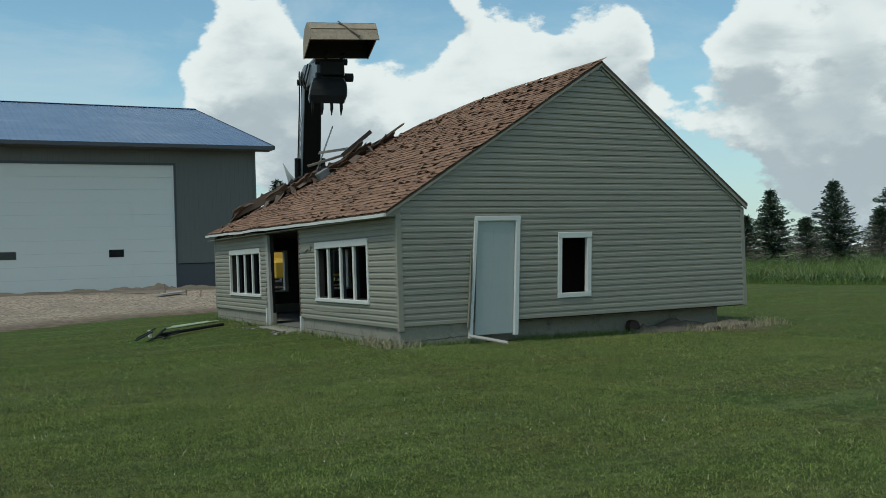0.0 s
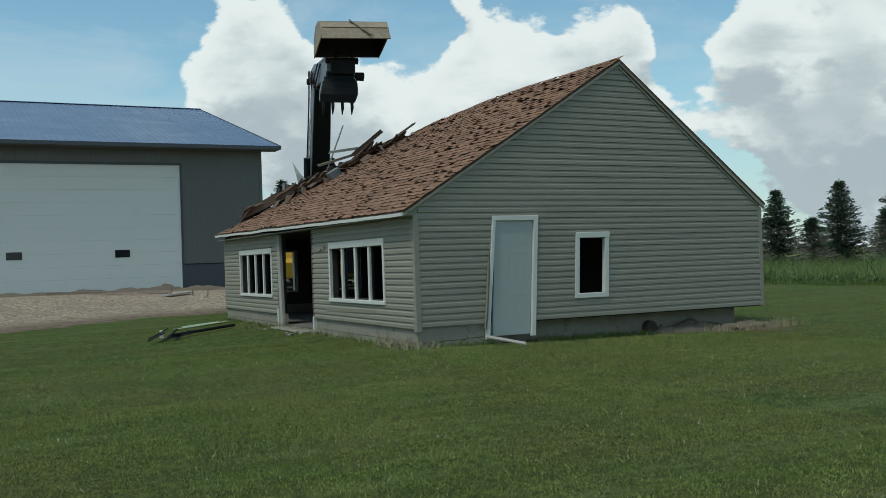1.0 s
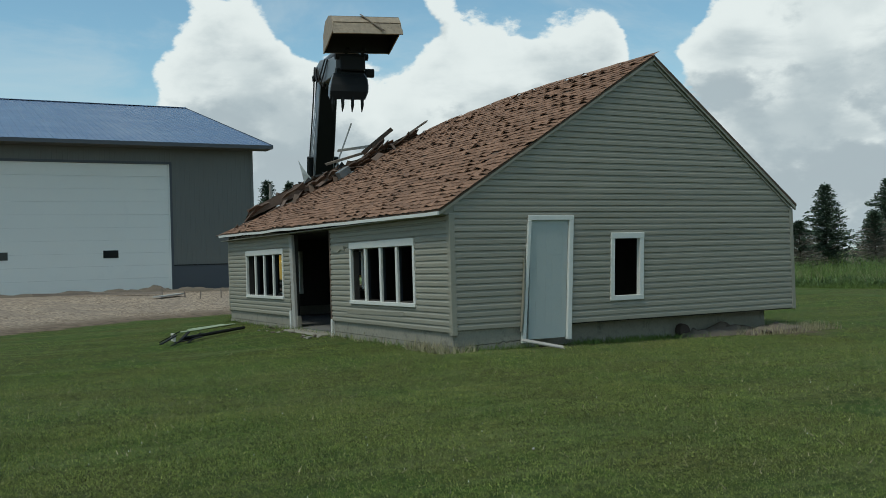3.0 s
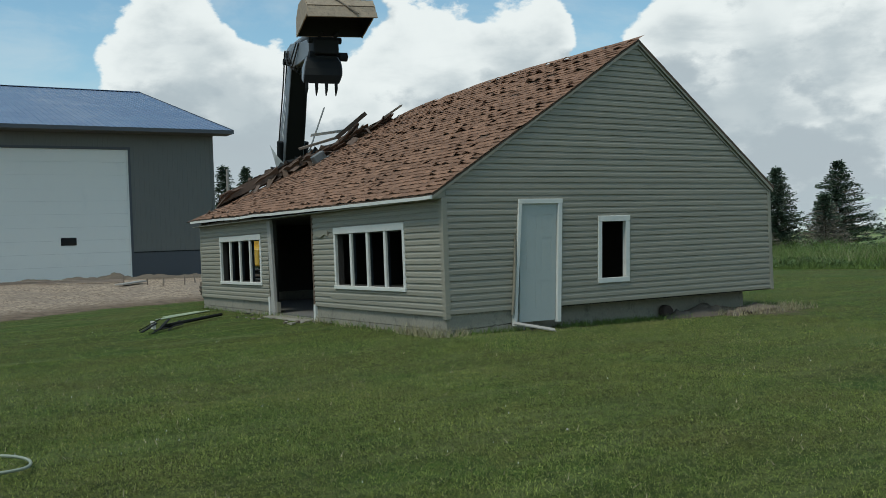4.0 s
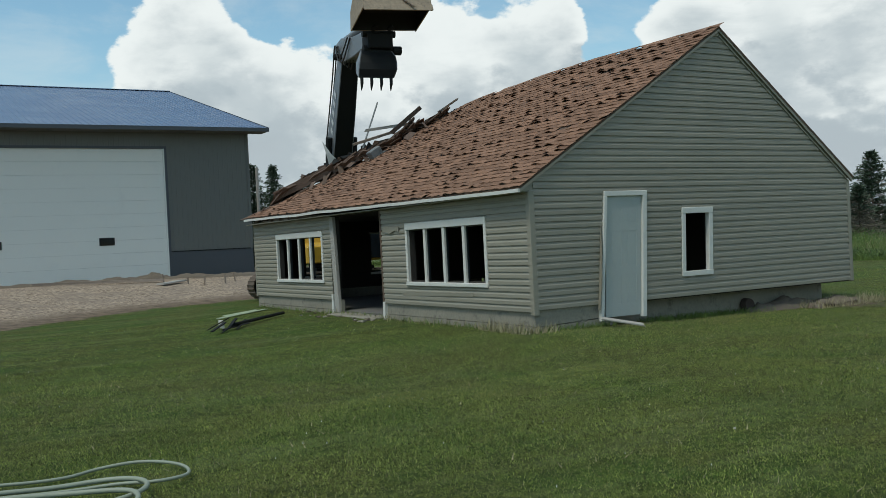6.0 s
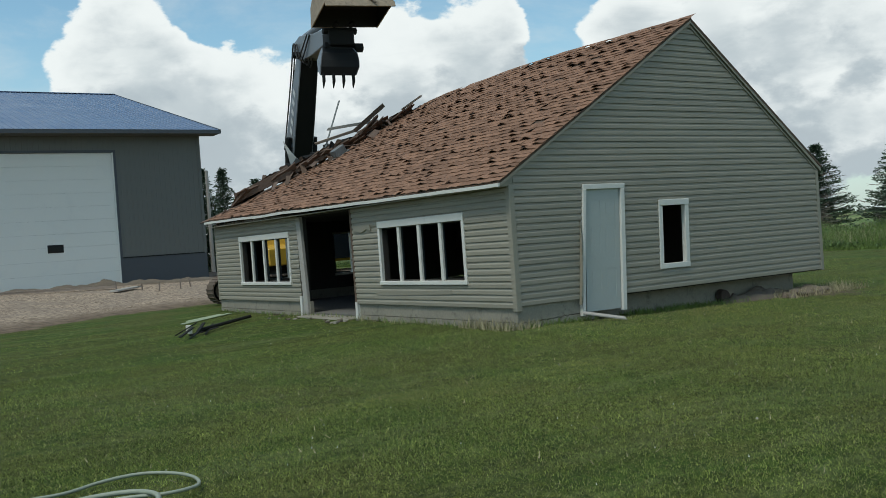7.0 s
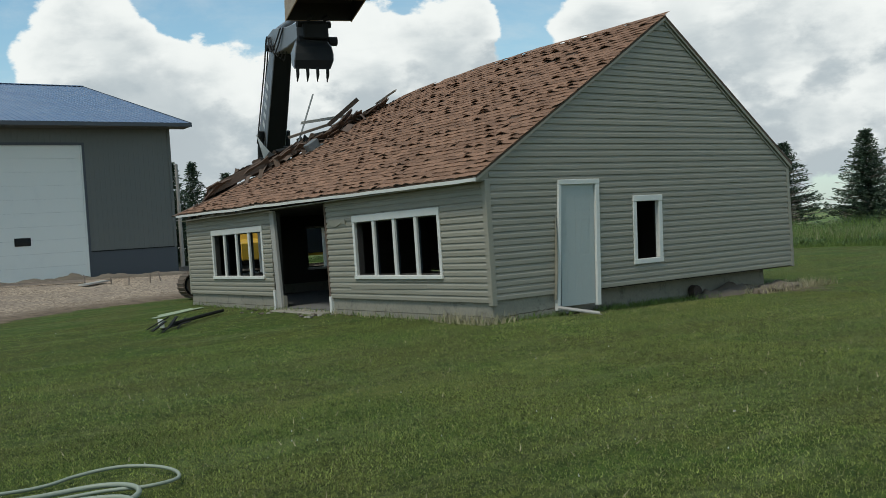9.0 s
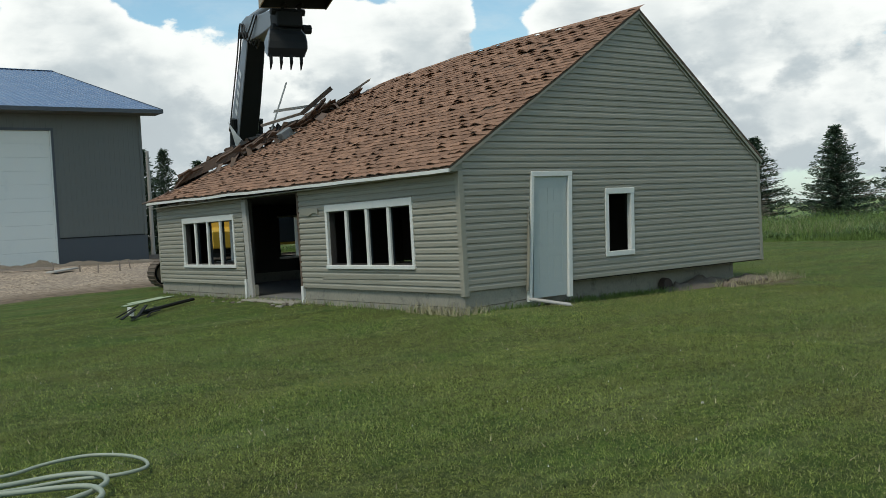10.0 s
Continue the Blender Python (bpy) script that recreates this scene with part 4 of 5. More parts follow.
def slab_of_roof(corners, label, tabs=True, seed=1):
    """A torn piece of roof decking, shingles still on it."""
    rng = random.Random(seed)
    a, b, c, d = [Vector(p) for p in corners]
    n = (b - a).cross(d - a).normalized()
    if n.z < 0:
        n = -n
    piece = thing("roof_fragment", a, label, "roof fragment", "torn roof pieces")
    bm = bmesh.new()
    nx, ny = 10, 3
    top, low = [], []
    for j in range(ny + 1):
        for i in range(nx + 1):
            s, t = i / nx, j / ny
            p = a * (1 - s) * (1 - t) + b * s * (1 - t) + c * s * t + d * (1 - s) * t
            rag = (rng.uniform(-0.13, 0.13) if i in (0, nx) or j in (0, ny) else 0)
            p = p + (b - a).normalized() * rag + (d - a).normalized() * rag + n * 0.10 * noise.noise(p * 1.9)
            top.append(bm.verts.new(p - a))
            low.append(bm.verts.new(p - a - n * 0.035))
    w = nx + 1
    for j in range(ny):
        for i in range(nx):
            q = (j * w + i, j * w + i + 1, (j + 1) * w + i + 1, (j + 1) * w + i)
            bm.faces.new([top[k] for k in q])
            bm.faces.new([low[k] for k in q[::-1]])
    rim = [i for i in range(w)] + [j * w + nx for j in range(1, ny + 1)] + [ny * w + i for i in range(nx - 1, -1, -1)] + [j * w for j in range(ny - 1, 0, -1)]
    for i, k in enumerate(rim):
        k2 = rim[(i + 1) % len(rim)]
        bm.faces.new((top[k], low[k], low[k2], top[k2]))
    part("decking", bm, TORNWOOD, piece)
    if tabs:
        bm_v, bm_f = [], []
        lu, lv = (b - a).length, (d - a).length
        e, g = (b - a).normalized(), (d - a).normalized()
        for j in range(max(1, int(lv / 0.138))):
            for i in range(max(1, int(lu / 0.304))):
                k = rng.randrange(40)
                p = a + e * (0.15 + i * 0.304) + g * (0.02 + j * 0.138) + n * 0.03
                m = Matrix((e, g, n)).transposed().to_4x4()
                m.translation = p - a
                o = len(bm_v)
                bm_v += [tuple(m @ Vector(v)) for v in TABS[k][0]]
                bm_f += [tuple(q + o for q in f) for f in TABS[k][1]]
        t = raw("shingle_strip", bm_v, bm_f, SHINGLE_FAR, piece)
        tagged(t, kind="stuff")
    return piece


def R(y, u, lift=0.0):
    return roof_at(y, u, lift)


# lifted strips along the break
slab_of_roof([R(12.35, 0.20, 0.06), R(11.2, 0.44, 0.06), R(11.0, 0.42, 0.30), R(12.2, 0.18, 0.26)], "narrow torn strip of roof standing on edge along the break", False, 2)
slab_of_roof([R(11.2, 0.45, 0.03), R(10.0, 0.60, 0.06), R(9.9, 0.58, 0.24), R(11.05, 0.43, 0.24)], "torn strip of brown roofing curled up at the break", False, 3)
slab_of_roof([R(12.7, 0.14, -0.02), R(12.0, 0.40, 0.06), R(11.4, 0.43, 0.28), R(12.2, 0.17, 0.24)], "shingled roof piece bent up over the broken edge", True, 4)
slab_of_roof([R(11.9, 0.40, -0.02), R(11.0, 0.62, 0.0), R(10.3, 0.64, 0.20), R(11.2, 0.43, 0.26)], "long sagging roof piece with ragged shingles", True, 5)
slab_of_roof([R(10.9, 0.60, 0.0), R(10.1, 0.76, -0.05), R(9.6, 0.76, 0.16), R(10.3, 0.60, 0.22)], "broken roof piece curled at the ridge end", True, 6)
slab_of_roof([R(10.2, 0.72, -0.04), R(9.6, 0.86, -0.06), R(9.2, 0.84, 0.20), R(9.8, 0.70, 0.26)], "crumpled brown roofing flap", True, 7)
slab_of_roof([R(9.55, 0.84, 0.0), R(9.05, 0.96, -0.02), R(8.8, 0.93, 0.12), R(9.2, 0.83, 0.18)], "small torn roofing flap near the ridge", True, 8)
slab_of_roof([R(10.0, 0.70, 0.10), R(9.75, 0.82, 0.30), R(9.5, 0.80, 0.42), R(9.7, 0.69, 0.22)], "small folded piece of roofing", False, 9)
slab_of_roof([R(12.65, 0.06, -0.10), R(11.5, 0.42, -0.10), R(11.1, 0.40, 0.05), R(12.3, 0.06, 0.04)], "dark decking laid bare along the torn edge", False, 12)
plank("broken_rafter", (2.98, 10.2, 4.55), (3.76, 9.9, 5.22), 0.04, 0.11, DECK, "broken dark rafter jutting up over the torn roof", 0.2)
plank("loose_board", (2.50, 10.8, 4.68), (3.50, 10.2, 4.80), 0.03, 0.075, GREYWOOD, "pale board lying across the torn roof edge", 0.2)
plank("loose_board", (2.30, 11.2, 4.34), (3.2, 10.5, 4.62), 0.04, 0.07, OLDWOOD, "dark board lying under the pale one", 0.4)
plank("metal_strip", (2.44, 11.05, 4.0), (3.02, 11.0, 5.47), 0.045, 0.02, GALV, "thin grey strip standing out of the wreck", 0.6)
plank("loose_board", (4.0, 9.4, 5.02), (4.30, 8.9, 5.30), 0.09, 0.04, OLDWOOD, "short board end sticking up at the ridge", 0.2)
flash = part("bent_flashing", (lambda b: (prism(b, [(-0.12, -0.02), (0.30, 0.0), (0.10, 0.16), (-0.10, 0.40), (-0.30, 0.72), (-0.20, 0.34)], -0.006, 0.006, "y"), b)[1])(bmesh.new()), FLASHING)
for v in flash.data.vertices:
    v.co.y += 0.25 * v.co.z * v.co.z
flash.location, flash.rotation_euler = (2.22, 12.3, 3.86), (0.15, 0.0, -0.35)
tagged(flash, "bent pale sheet of flashing torn from the roof", "flashing")
plank("broken_rafter", (0.74, 12.50, 2.98), (1.02, 12.00, 3.22), 0.22, 0.18, BLACK, "charred rafter end under the roof strip")
plank("lifted_board", R(12.30, 0.17, 0.20), R(11.15, 0.41, 0.20), 0.03, 0.24, TORNWOOD, "wide brown board lifted on edge along the break", 0.2)
plank("lifted_board", R(11.10, 0.42, 0.16), R(9.95, 0.60, 0.14), 0.03, 0.16, TORNWOOD, "narrow brown board lifted along the break", 0.2)
# loose shingle scraps and splinters along the break
scrap_rng = random.Random(21)
for i in range(16):
    u = 0.30 + 0.60 * i / 15 + scrap_rng.uniform(-0.02, 0.02)
    y = break_at(min(u, 0.99)) - scrap_rng.uniform(-0.10, 0.85)
    wdt, hgt, th = scrap_rng.uniform(0.12, 0.42), scrap_rng.uniform(0.07, 0.22), scrap_rng.uniform(0.006, 0.012)
    bm = bmesh.new()
    for v in box(bm, (-wdt / 2, -hgt / 2, 0), (wdt / 2, hgt / 2, th)):
        v.co.x += scrap_rng.uniform(-0.05, 0.05)
        v.co.y += scrap_rng.uniform(-0.03, 0.03)
        v.co.z += 0.5 * v.co.x * v.co.x
    ob = part("roof_scrap", bm, (TORNWOOD, DECK)[i % 2])
    ob.location = R(y, u, scrap_rng.uniform(0.03, 0.12))
    ob.rotation_euler = (scrap_rng.uniform(-0.5, 0.5), -0.55 + scrap_rng.uniform(-0.5, 0.5), scrap_rng.uniform(-0.7, 2.2))
    tagged(ob, "loose torn scrap of brown roofing on the break", "roof scrap", "torn roof pieces")
# roof vent box
vent = thing("roof_vent", R(9.75, 0.55, 0.02), "square grey metal roof vent", "roof vent")
bm = bmesh.new()
prism(bm, [(-0.17, -0.12), (0.17, -0.12), (0.17, 0.12), (-0.17, 0.12)], 0, 0.20, "z")
part("hood", bm, GALV, vent, bevel=0.015)
bm = bmesh.new()
box(bm, (-0.24, -0.20, -0.01), (0.24, 0.20, 0.004))
part("flange", bm, GALV, vent)
vent.rotation_euler = (0, -math.atan2(RIDGE_Z - 2.38, RIDGE_X - EAVE_X), 0)
# rubble on the far rafters
rub = random.Random(3)
for i in range(14):
    s = i / 13
    p = Vector((1.3 + 1.8 * s, 12.3 - 1.4 * s, 3.50 + 0.85 * s))
    bm = bmesh.new()
    for v in box(bm, (-0.12, -0.08, -0.08), (0.12, 0.08, 0.10)):
        v.co += Vector((rub.uniform(-0.06, 0.06), rub.uniform(-0.06, 0.06), rub.uniform(-0.05, 0.06)))
    ob = part("rubble_chunk", bm, BLACK if i % 3 else DECK)
    ob.location = p
    ob.rotation_euler = (rub.uniform(-1, 1), rub.uniform(-1, 1), rub.uniform(0, 6))
    tagged(ob, "dark torn chunk of roofing on the wrecked edge", "rubble", "roof rubble")
# rafters and top plates that carry the torn strip
for i, (y, u) in enumerate(((12.6, 0.30), (12.0, 0.48), (11.4, 0.62), (10.8, 0.78), (10.2, 0.9), (9.6, 0.98))):
    bm = bmesh.new()
    a, b = roof_at(y, 0.02, -0.20), roof_at(y, u, -0.12)
    rod(bm, a, b, 0.06, 0.06, 4)
    child("rafter", bm, OLDWOOD, house)


# ---- excavator behind the house ----
EX = Vector((3.9, 16.6, 0.0))
exc = thing("excavator", EX, "large yellow and grey tracked excavator with raised boom behind the house", "excavator")


def at_machine(name, bm, mat, parent=None, label="", bevel=0.0, smooth=False):
    ob = part(name, bm, mat, parent or exc, label, bevel, smooth)
    if (parent or exc) is exc:
        ob.location = -EX
    return ob


def rounded_loop(half, r, n=10):
    pts = [(-half + r * math.cos(a), r + r * math.sin(a)) for a in [math.pi / 2 + math.pi * i / n for i in range(n + 1)]]
    return pts + [(half + r * math.cos(a), r + r * math.sin(a)) for a in [-math.pi / 2 + math.pi * i / n for i in range(n + 1)]]


for side in (-1, 1):
    track = new("track")
    track.parent = exc
    tagged(track, "muddy steel crawler track")
    track.location = (0, side * 1.3, 0.02)
    loop = rounded_loop(1.95, 0.40)
    bm = bmesh.new()
    prism(bm, [(a * 0.97, b * 0.9 + 0.04) for a, b in loop], -0.22, 0.22, "y")
    part("track_frame", bm, BLACK, track)
    dense = []
    total = 0
    for (a0, b0), (a1, b1) in zip(loop, loop[1:] + loop[:1]):
        m = max(1, int(math.hypot(a1 - a0, b1 - b0) / 0.19))
        for k in range(m):
            dense.append((a0 + (a1 - a0) * k / m, b0 + (b1 - b0) * k / m))
    bm = bmesh.new()
    box(bm, (-0.085, -0.30, -0.012), (0.085, 0.30, 0.012))
    box(bm, (-0.07, -0.30, 0.012), (-0.045, 0.30, 0.045))
    shoe = finish(bm, "track_shoe", TRACKSTEEL)
    for i, (a, b) in enumerate(dense):
        a2, b2 = dense[(i + 1) % len(dense)]
        ob = new("track_shoe", shoe)
        ob.parent = track
        ob.location = (a, 0, b)
        ob.rotation_euler = (0, -math.atan2(b2 - b, a2 - a) + math.pi, 0)
    for x in (-1.95, 1.95):
        bm = bmesh.new()
        rod(bm, (x, -0.26, 0.40), (x, 0.26, 0.40), 0.30, 0.30, 20)
        part("idler_wheel", bm, TRACKSTEEL, track)
bm = bmesh.new()
box(bm, (2.9, 15.5, 0.45), (4.9, 17.7, 0.95))
at_machine("undercarriage", bm, BLACK)
bm = bmesh.new()
rod(bm, (3.9, 16.6, 0.93), (3.9, 16.6, 1.12), 0.75, 0.75, 24)
at_machine("slew_ring", bm, BLACK)
bm = bmesh.new()
prism(bm, [(15.1, 1.12), (19.3, 1.12), (19.5, 1.4), (19.5, 2.25), (19.3, 2.45), (16.6, 2.35), (16.4, 1.75), (15.1, 1.65)], 2.45, 5.35, "x")
at_machine("upper_body", bm, YELLOW, None, "yellow engine housing", bevel=0.03)
bm = bmesh.new()
box(bm, (2.43, 16.9, 1.65), (2.447, 18.9, 2.05))
at_machine("louvre_panel", bm, BLACK)
bm = bmesh.new()
prism(bm, [(15.0, 1.2), (16.7, 1.2), (16.7, 2.95), (15.35, 2.95), (15.0, 2.2)], 4.42, 5.34, "x")
cab = at_machine("cab", bm, DARKGLASS, None, "tinted glass operator cab", bevel=0.02)
bm = bmesh.new()
box(bm, (4.40, 15.3, 2.94), (5.36, 16.75, 3.02))
part("cab_roof", bm, YELLOW, cab, bevel=0.02)
for x in (4.42, 5.34):
    for y, y2 in ((15.0, 15.35), (16.7, 16.7)):
        bm = bmesh.new()
        rod(bm, (x, y, 2.2), (x, y2, 2.96), 0.04, 0.04, 6)
        rod(bm, (x, y, 1.2), (x, y, 2.2), 0.04, 0.04, 6)
        part("pillar", bm, BLACK, cab)

# boom: a bent box beam, then the stick, then bucket and claw
FOOT, KNEE, TIP = Vector((3.95, 16.2, 1.75)), Vector((3.74, 15.3, 4.35)), Vector((3.06, 12.75, 7.05))
PIN = Vector((2.72, 10.15, 7.15))
FWD = Vector((-0.17, -0.985, 0)).normalized()
SIDE = Vector((0.985, -0.17, 0))


def beam(name, stations, mat, parent=None, label="", wide=0.5):
    """A box beam through stations: place, height across, width."""
    bm = bmesh.new()
    rings = []
    for i, (p, h, w) in enumerate(stations):
        p0, p1 = stations[max(i - 1, 0)][0], stations[min(i + 1, len(stations) - 1)][0]
        d = (p1 - p0).normalized()
        s = SIDE
        n = s.cross(d).normalized()
        rings.append([bm.verts.new(p + s * a * w / 2 + n * b * h / 2) for a, b in ((-1, -1), (1, -1), (1, 1), (-1, 1))])
    for r0, r1 in zip(rings, rings[1:]):
        for k in range(4):
            bm.faces.new((r0[k], r0[(k + 1) % 4], r1[(k + 1) % 4], r1[k]))
    bm.faces.new(rings[0])
    bm.faces.new(rings[-1][::-1])
    return at_machine(name, bm, mat, parent, label, bevel=0.02)


boom = beam("boom", [(FOOT, 0.45, 0.62), (FOOT.lerp(KNEE, 0.5), 0.75, 0.62), (KNEE, 0.95, 0.60), (KNEE.lerp(TIP, 0.5), 0.75, 0.58), (TIP, 0.45, 0.52)], GREYPAINT, None, "dark grey box-section boom")
d = (TIP - KNEE).normalized()
under = SIDE.cross(d).normalized()
if under.z > 0:
    under = -under
bm = bmesh.new()
for a, h, w in ((FOOT.lerp(KNEE, 0.4), 0.36, 0.57), (KNEE, 0.49, 0.56), (KNEE.lerp(TIP, 0.5), 0.39, 0.54), (TIP, 0.24, 0.48)):
    for s in (-1, 1):
        bm.verts.new(a + SIDE * s * w / 2 + under * h)
bm.verts.ensure_lookup_table()
for k in range(3):
    bm.faces.new([bm.verts[i] for i in (2 * k, 2 * k + 1, 2 * k + 3, 2 * k + 2)])
at_machine("boom_underside", bm, BLACK, None, "black underside plate of the boom")
# maker's mark on the boom as plain bars
for i in range(5):
    c = KNEE.lerp(TIP, 0.30 + 0.09 * i)
    n = -under
    for s in (-1, 1):
        bm = bmesh.new()
        vs = [bm.verts.new(c + SIDE * s * 0.305 + d * a + n * b) for a, b in ((-0.10, -0.13), (0.08, -0.13), (0.08, 0.13), (-0.10, 0.13))]
        bm.faces.new(vs)
        at_machine("mark_bar", bm, LETTER)
stick = beam("stick", [(TIP + (TIP - PIN).normalized() * 0.75 + Vector((0, 0, 0.30)), 0.34, 0.40), (TIP + Vector((0, 0, 0.18)), 0.72, 0.46), (TIP.lerp(PIN, 0.4) + Vector((0, 0, 0.05)), 0.55, 0.42), (PIN, 0.32, 0.36)], GREYPAINT, None, "grey dipper arm pointing forward")
for s in (-1, 1):
    bm = bmesh.new()
    rod(bm, FOOT + SIDE * s * 0.42 + FWD * 0.5 + Vector((0, 0, -0.2)), KNEE.lerp(TIP, 0.25) + SIDE * s * 0.40 + under * 0.1, 0.10, 0.10, 12)
    at_machine("boom_cylinder", bm, BLACK)
for a, b, r in ((KNEE.lerp(TIP, 0.35) - under * 0.5, TIP + Vector((0.1, 0.75, 0.55)), 0.09), (TIP + Vector((0, 0.1, 0.55)), PIN + Vector((0.02, 0.2, 0.45)), 0.085)):
    bm = bmesh.new()
    rod(bm, a, a.lerp(b, 0.6), r, r, 12)
    rod(bm, a.lerp(b, 0.6), b, r * 0.55, r * 0.55, 10)
    at_machine("arm_cylinder", bm, GREYPAINT)
for k in range(5):
    o = SIDE * (-0.30 + 0.07 * k)
    bm = bmesh.new()
    tube(bm, smooth_path([KNEE - under * 0.52 + o, KNEE.lerp(TIP, 0.7) - under * 0.47 + o, TIP + o * 1.1 + Vector((0, 0.15, 0.35)), TIP + o * 1.2 + Vector((-0.05, -0.25, -0.15 - 0.06 * k)), TIP.lerp(PIN, 0.35) + o + Vector((0, 0, 0.34))], 6), 0.022, 6)
    at_machine("hydraulic_hose", bm, RUBBER)
for z in (0.0, 1.0):
    bm = bmesh.new()
    p = PIN if z == 0 else TIP
    rod(bm, p - SIDE * 0.45, p + SIDE * 0.45, 0.09, 0.09, 14)
    at_machine("pivot_pin", bm, BLACK)

# bucket, curled out over the claw
BC = Vector((2.72, 9.35, 7.46))
BW = 1.86
profile = [(0.56, 0.10), (0.48, 0.31), (0.28, 0.52), (0.02, 0.58), (-0.40, 0.52), (-0.68, 0.24), (-0.74, -0.25)]
TILTS = Vector((0.985, -0.10, 0.045)).normalized()


def bucket_point(f, z, s):
    return BC + FWD * f + Vector((0, 0, z)) + TILTS * s * BW / 2


bucket = new("bucket")
bucket.parent = exc
bucket.location = -EX
tagged(bucket, "wide worn steel ditching bucket, brown with dirt")
for k in range(len(profile) - 1):
    (f0, z0), (f1, z1) = profile[k], profile[k + 1]
    n = Vector((-(z1 - z0), f1 - f0)).normalized() * 0.025
    g = 0.020
    bm = bmesh.new()
    t = Vector((f1 - f0, z1 - z0)).normalized() * g
    ring = [(f0 + t.x, z0 + t.y), (f1 - t.x, z1 - t.y), (f1 - t.x + n.x, z1 - t.y + n.y), (f0 + t.x + n.x, z0 + t.y + n.y)]
    one = [bm.verts.new(bucket_point(f, z, -0.985)) for f, z in ring]
    two = [bm.verts.new(bucket_point(f, z, 0.985)) for f, z in ring]
    bm.faces.new(one)
    bm.faces.new(two[::-1])
    for i in range(4):
        bm.faces.new((one[i], two[i], two[(i + 1) % 4], one[(i + 1) % 4]))
    part("shell_plate", bm, BUCKETSTEEL, bucket)
# added black sheet that paints the shade inside the bucket's opening
bm = bmesh.new()
inner = [(f * 0.90, (z - 0.1) * 0.88 + 0.08) for f, z in profile]
one = [bm.verts.new(bucket_point(f, z, -0.97)) for f, z in inner]
two = [bm.verts.new(bucket_point(f, z, 0.97)) for f, z in inner]
for i in range(len(inner) - 1):
    bm.faces.new((one[i], two[i], two[i + 1], one[i + 1]))
part("bucket_inside", bm, BLACK, bucket)
for s in (-1, 1):
    bm = bmesh.new()
    one = [bm.verts.new(bucket_point(f, z, s * 0.97)) for f, z in profile]
    two = [bm.verts.new(bucket_point(f, z, s * 1.0)) for f, z in profile]
    bm.faces.new(one)
    bm.faces.new(two[::-1])
    for i in range(len(one)):
        bm.faces.new((one[i], two[i], two[(i + 1) % len(one)], one[(i + 1) % len(one)]))
    part("cheek_plate", bm, BUCKETSTEEL, bucket)
    # black sheet inside the cheek, its colour standing for the hollow's shade
    bm = bmesh.new()
    bm.faces.new([bm.verts.new(bucket_point(f * 0.98, z * 0.98, s * 0.962)) for f, z in profile])
    part("cheek_lining", bm, BLACK, bucket)
bm = bmesh.new()
ring = [(0.60, -0.02), (0.64, -0.01), (0.575, 0.14), (0.54, 0.13)]
one = [bm.verts.new(bucket_point(f, z, -1.01)) for f, z in ring]
two = [bm.verts.new(bucket_point(f, z, 1.01)) for f, z in ring]
bm.faces.new(one)
bm.faces.new(two[::-1])
for i in range(4):
    bm.faces.new((one[i], two[i], two[(i + 1) % 4], one[(i + 1) % 4]))
part("cutting_edge", bm, BUCKETSTEEL, bucket, bevel=0.004)
plank("splintered_lath", bucket_point(0.30, 0.55, -0.12), bucket_point(0.66, 0.08, 0.42), 0.07, 0.035, OLDWOOD, "splintered lath caught on the bucket")
# coupler and claw
for lo, hi in (((-0.34, -0.30, -0.40), (0.34, 0.30, 0.0)), ((-0.30, -0.22, -0.75), (0.30, 0.25, -0.42))):
    bm = bmesh.new()
    box(bm, lo, hi)
    ob = at_machine("coupler", bm, BLACK, None, "", bevel=0.03)
    ob.location = PIN + Vector((0.02, 0.12, 0.0)) - EX
    ob.rotation_euler = (0, 0, -0.17)
bm = bmesh.new()
c = PIN + Vector((0, 0.05, -0.42))
rod(bm, c - SIDE * 0.42, c + SIDE * 0.62, 0.06, 0.06, 12)
rod(bm, c + SIDE * 0.40, c + SIDE * 0.62, 0.12, 0.12, 12)
rod(bm, c - SIDE * 0.42, c - SIDE * 0.25, 0.13, 0.13, 12)
at_machine("coupler_pin", bm, BLACK)
for s in (-0.22, 0.22):
    bm = bmesh.new()
    rod(bm, PIN + SIDE * s + Vector((0, -0.1, 0.1)), BC + SIDE * s - FWD * 0.6 + Vector((0, 0, -0.15)), 0.07, 0.07, 8)
    at_machine("bucket_link", bm, BLACK)
CL = PIN + Vector((-0.14, -0.15, -0.55))
bm = bmesh.new()
for s0, s1 in ((-1, 1),):
    pts = [(-0.10, 0.08, 0.42), (0.10, -0.08, 0.47), (0.20, -0.28, 0.50), (0.24, -0.46, 0.51), (0.16, -0.66, 0.47)]
    rows_v = [[bm.verts.new(CL + SIDE * (s * w + 0.16 * z) + FWD * f + Vector((0, 0, z))) for s in (-1, 1)] for f, z, w in pts]
    back_v = [[bm.verts.new(CL + SIDE * (s * w + 0.16 * z) + FWD * (f - 0.05) + Vector((0, 0, z))) for s in (-1, 1)] for f, z, w in pts]
    for grid in (rows_v, back_v):
        for r0, r1 in zip(grid, grid[1:]):
            bm.faces.new((r0[0], r0[1], r1[1], r1[0]))
    for s in (0, 1):
        for k in range(4):
            bm.faces.new((rows_v[k][s], rows_v[k + 1][s], back_v[k + 1][s], back_v[k][s]))
    bm.faces.new((rows_v[4][0], rows_v[4][1], back_v[4][1], back_v[4][0]))
claw = at_machine("claw", bm, BLACK, None, "dark rusty digging bucket with four teeth")
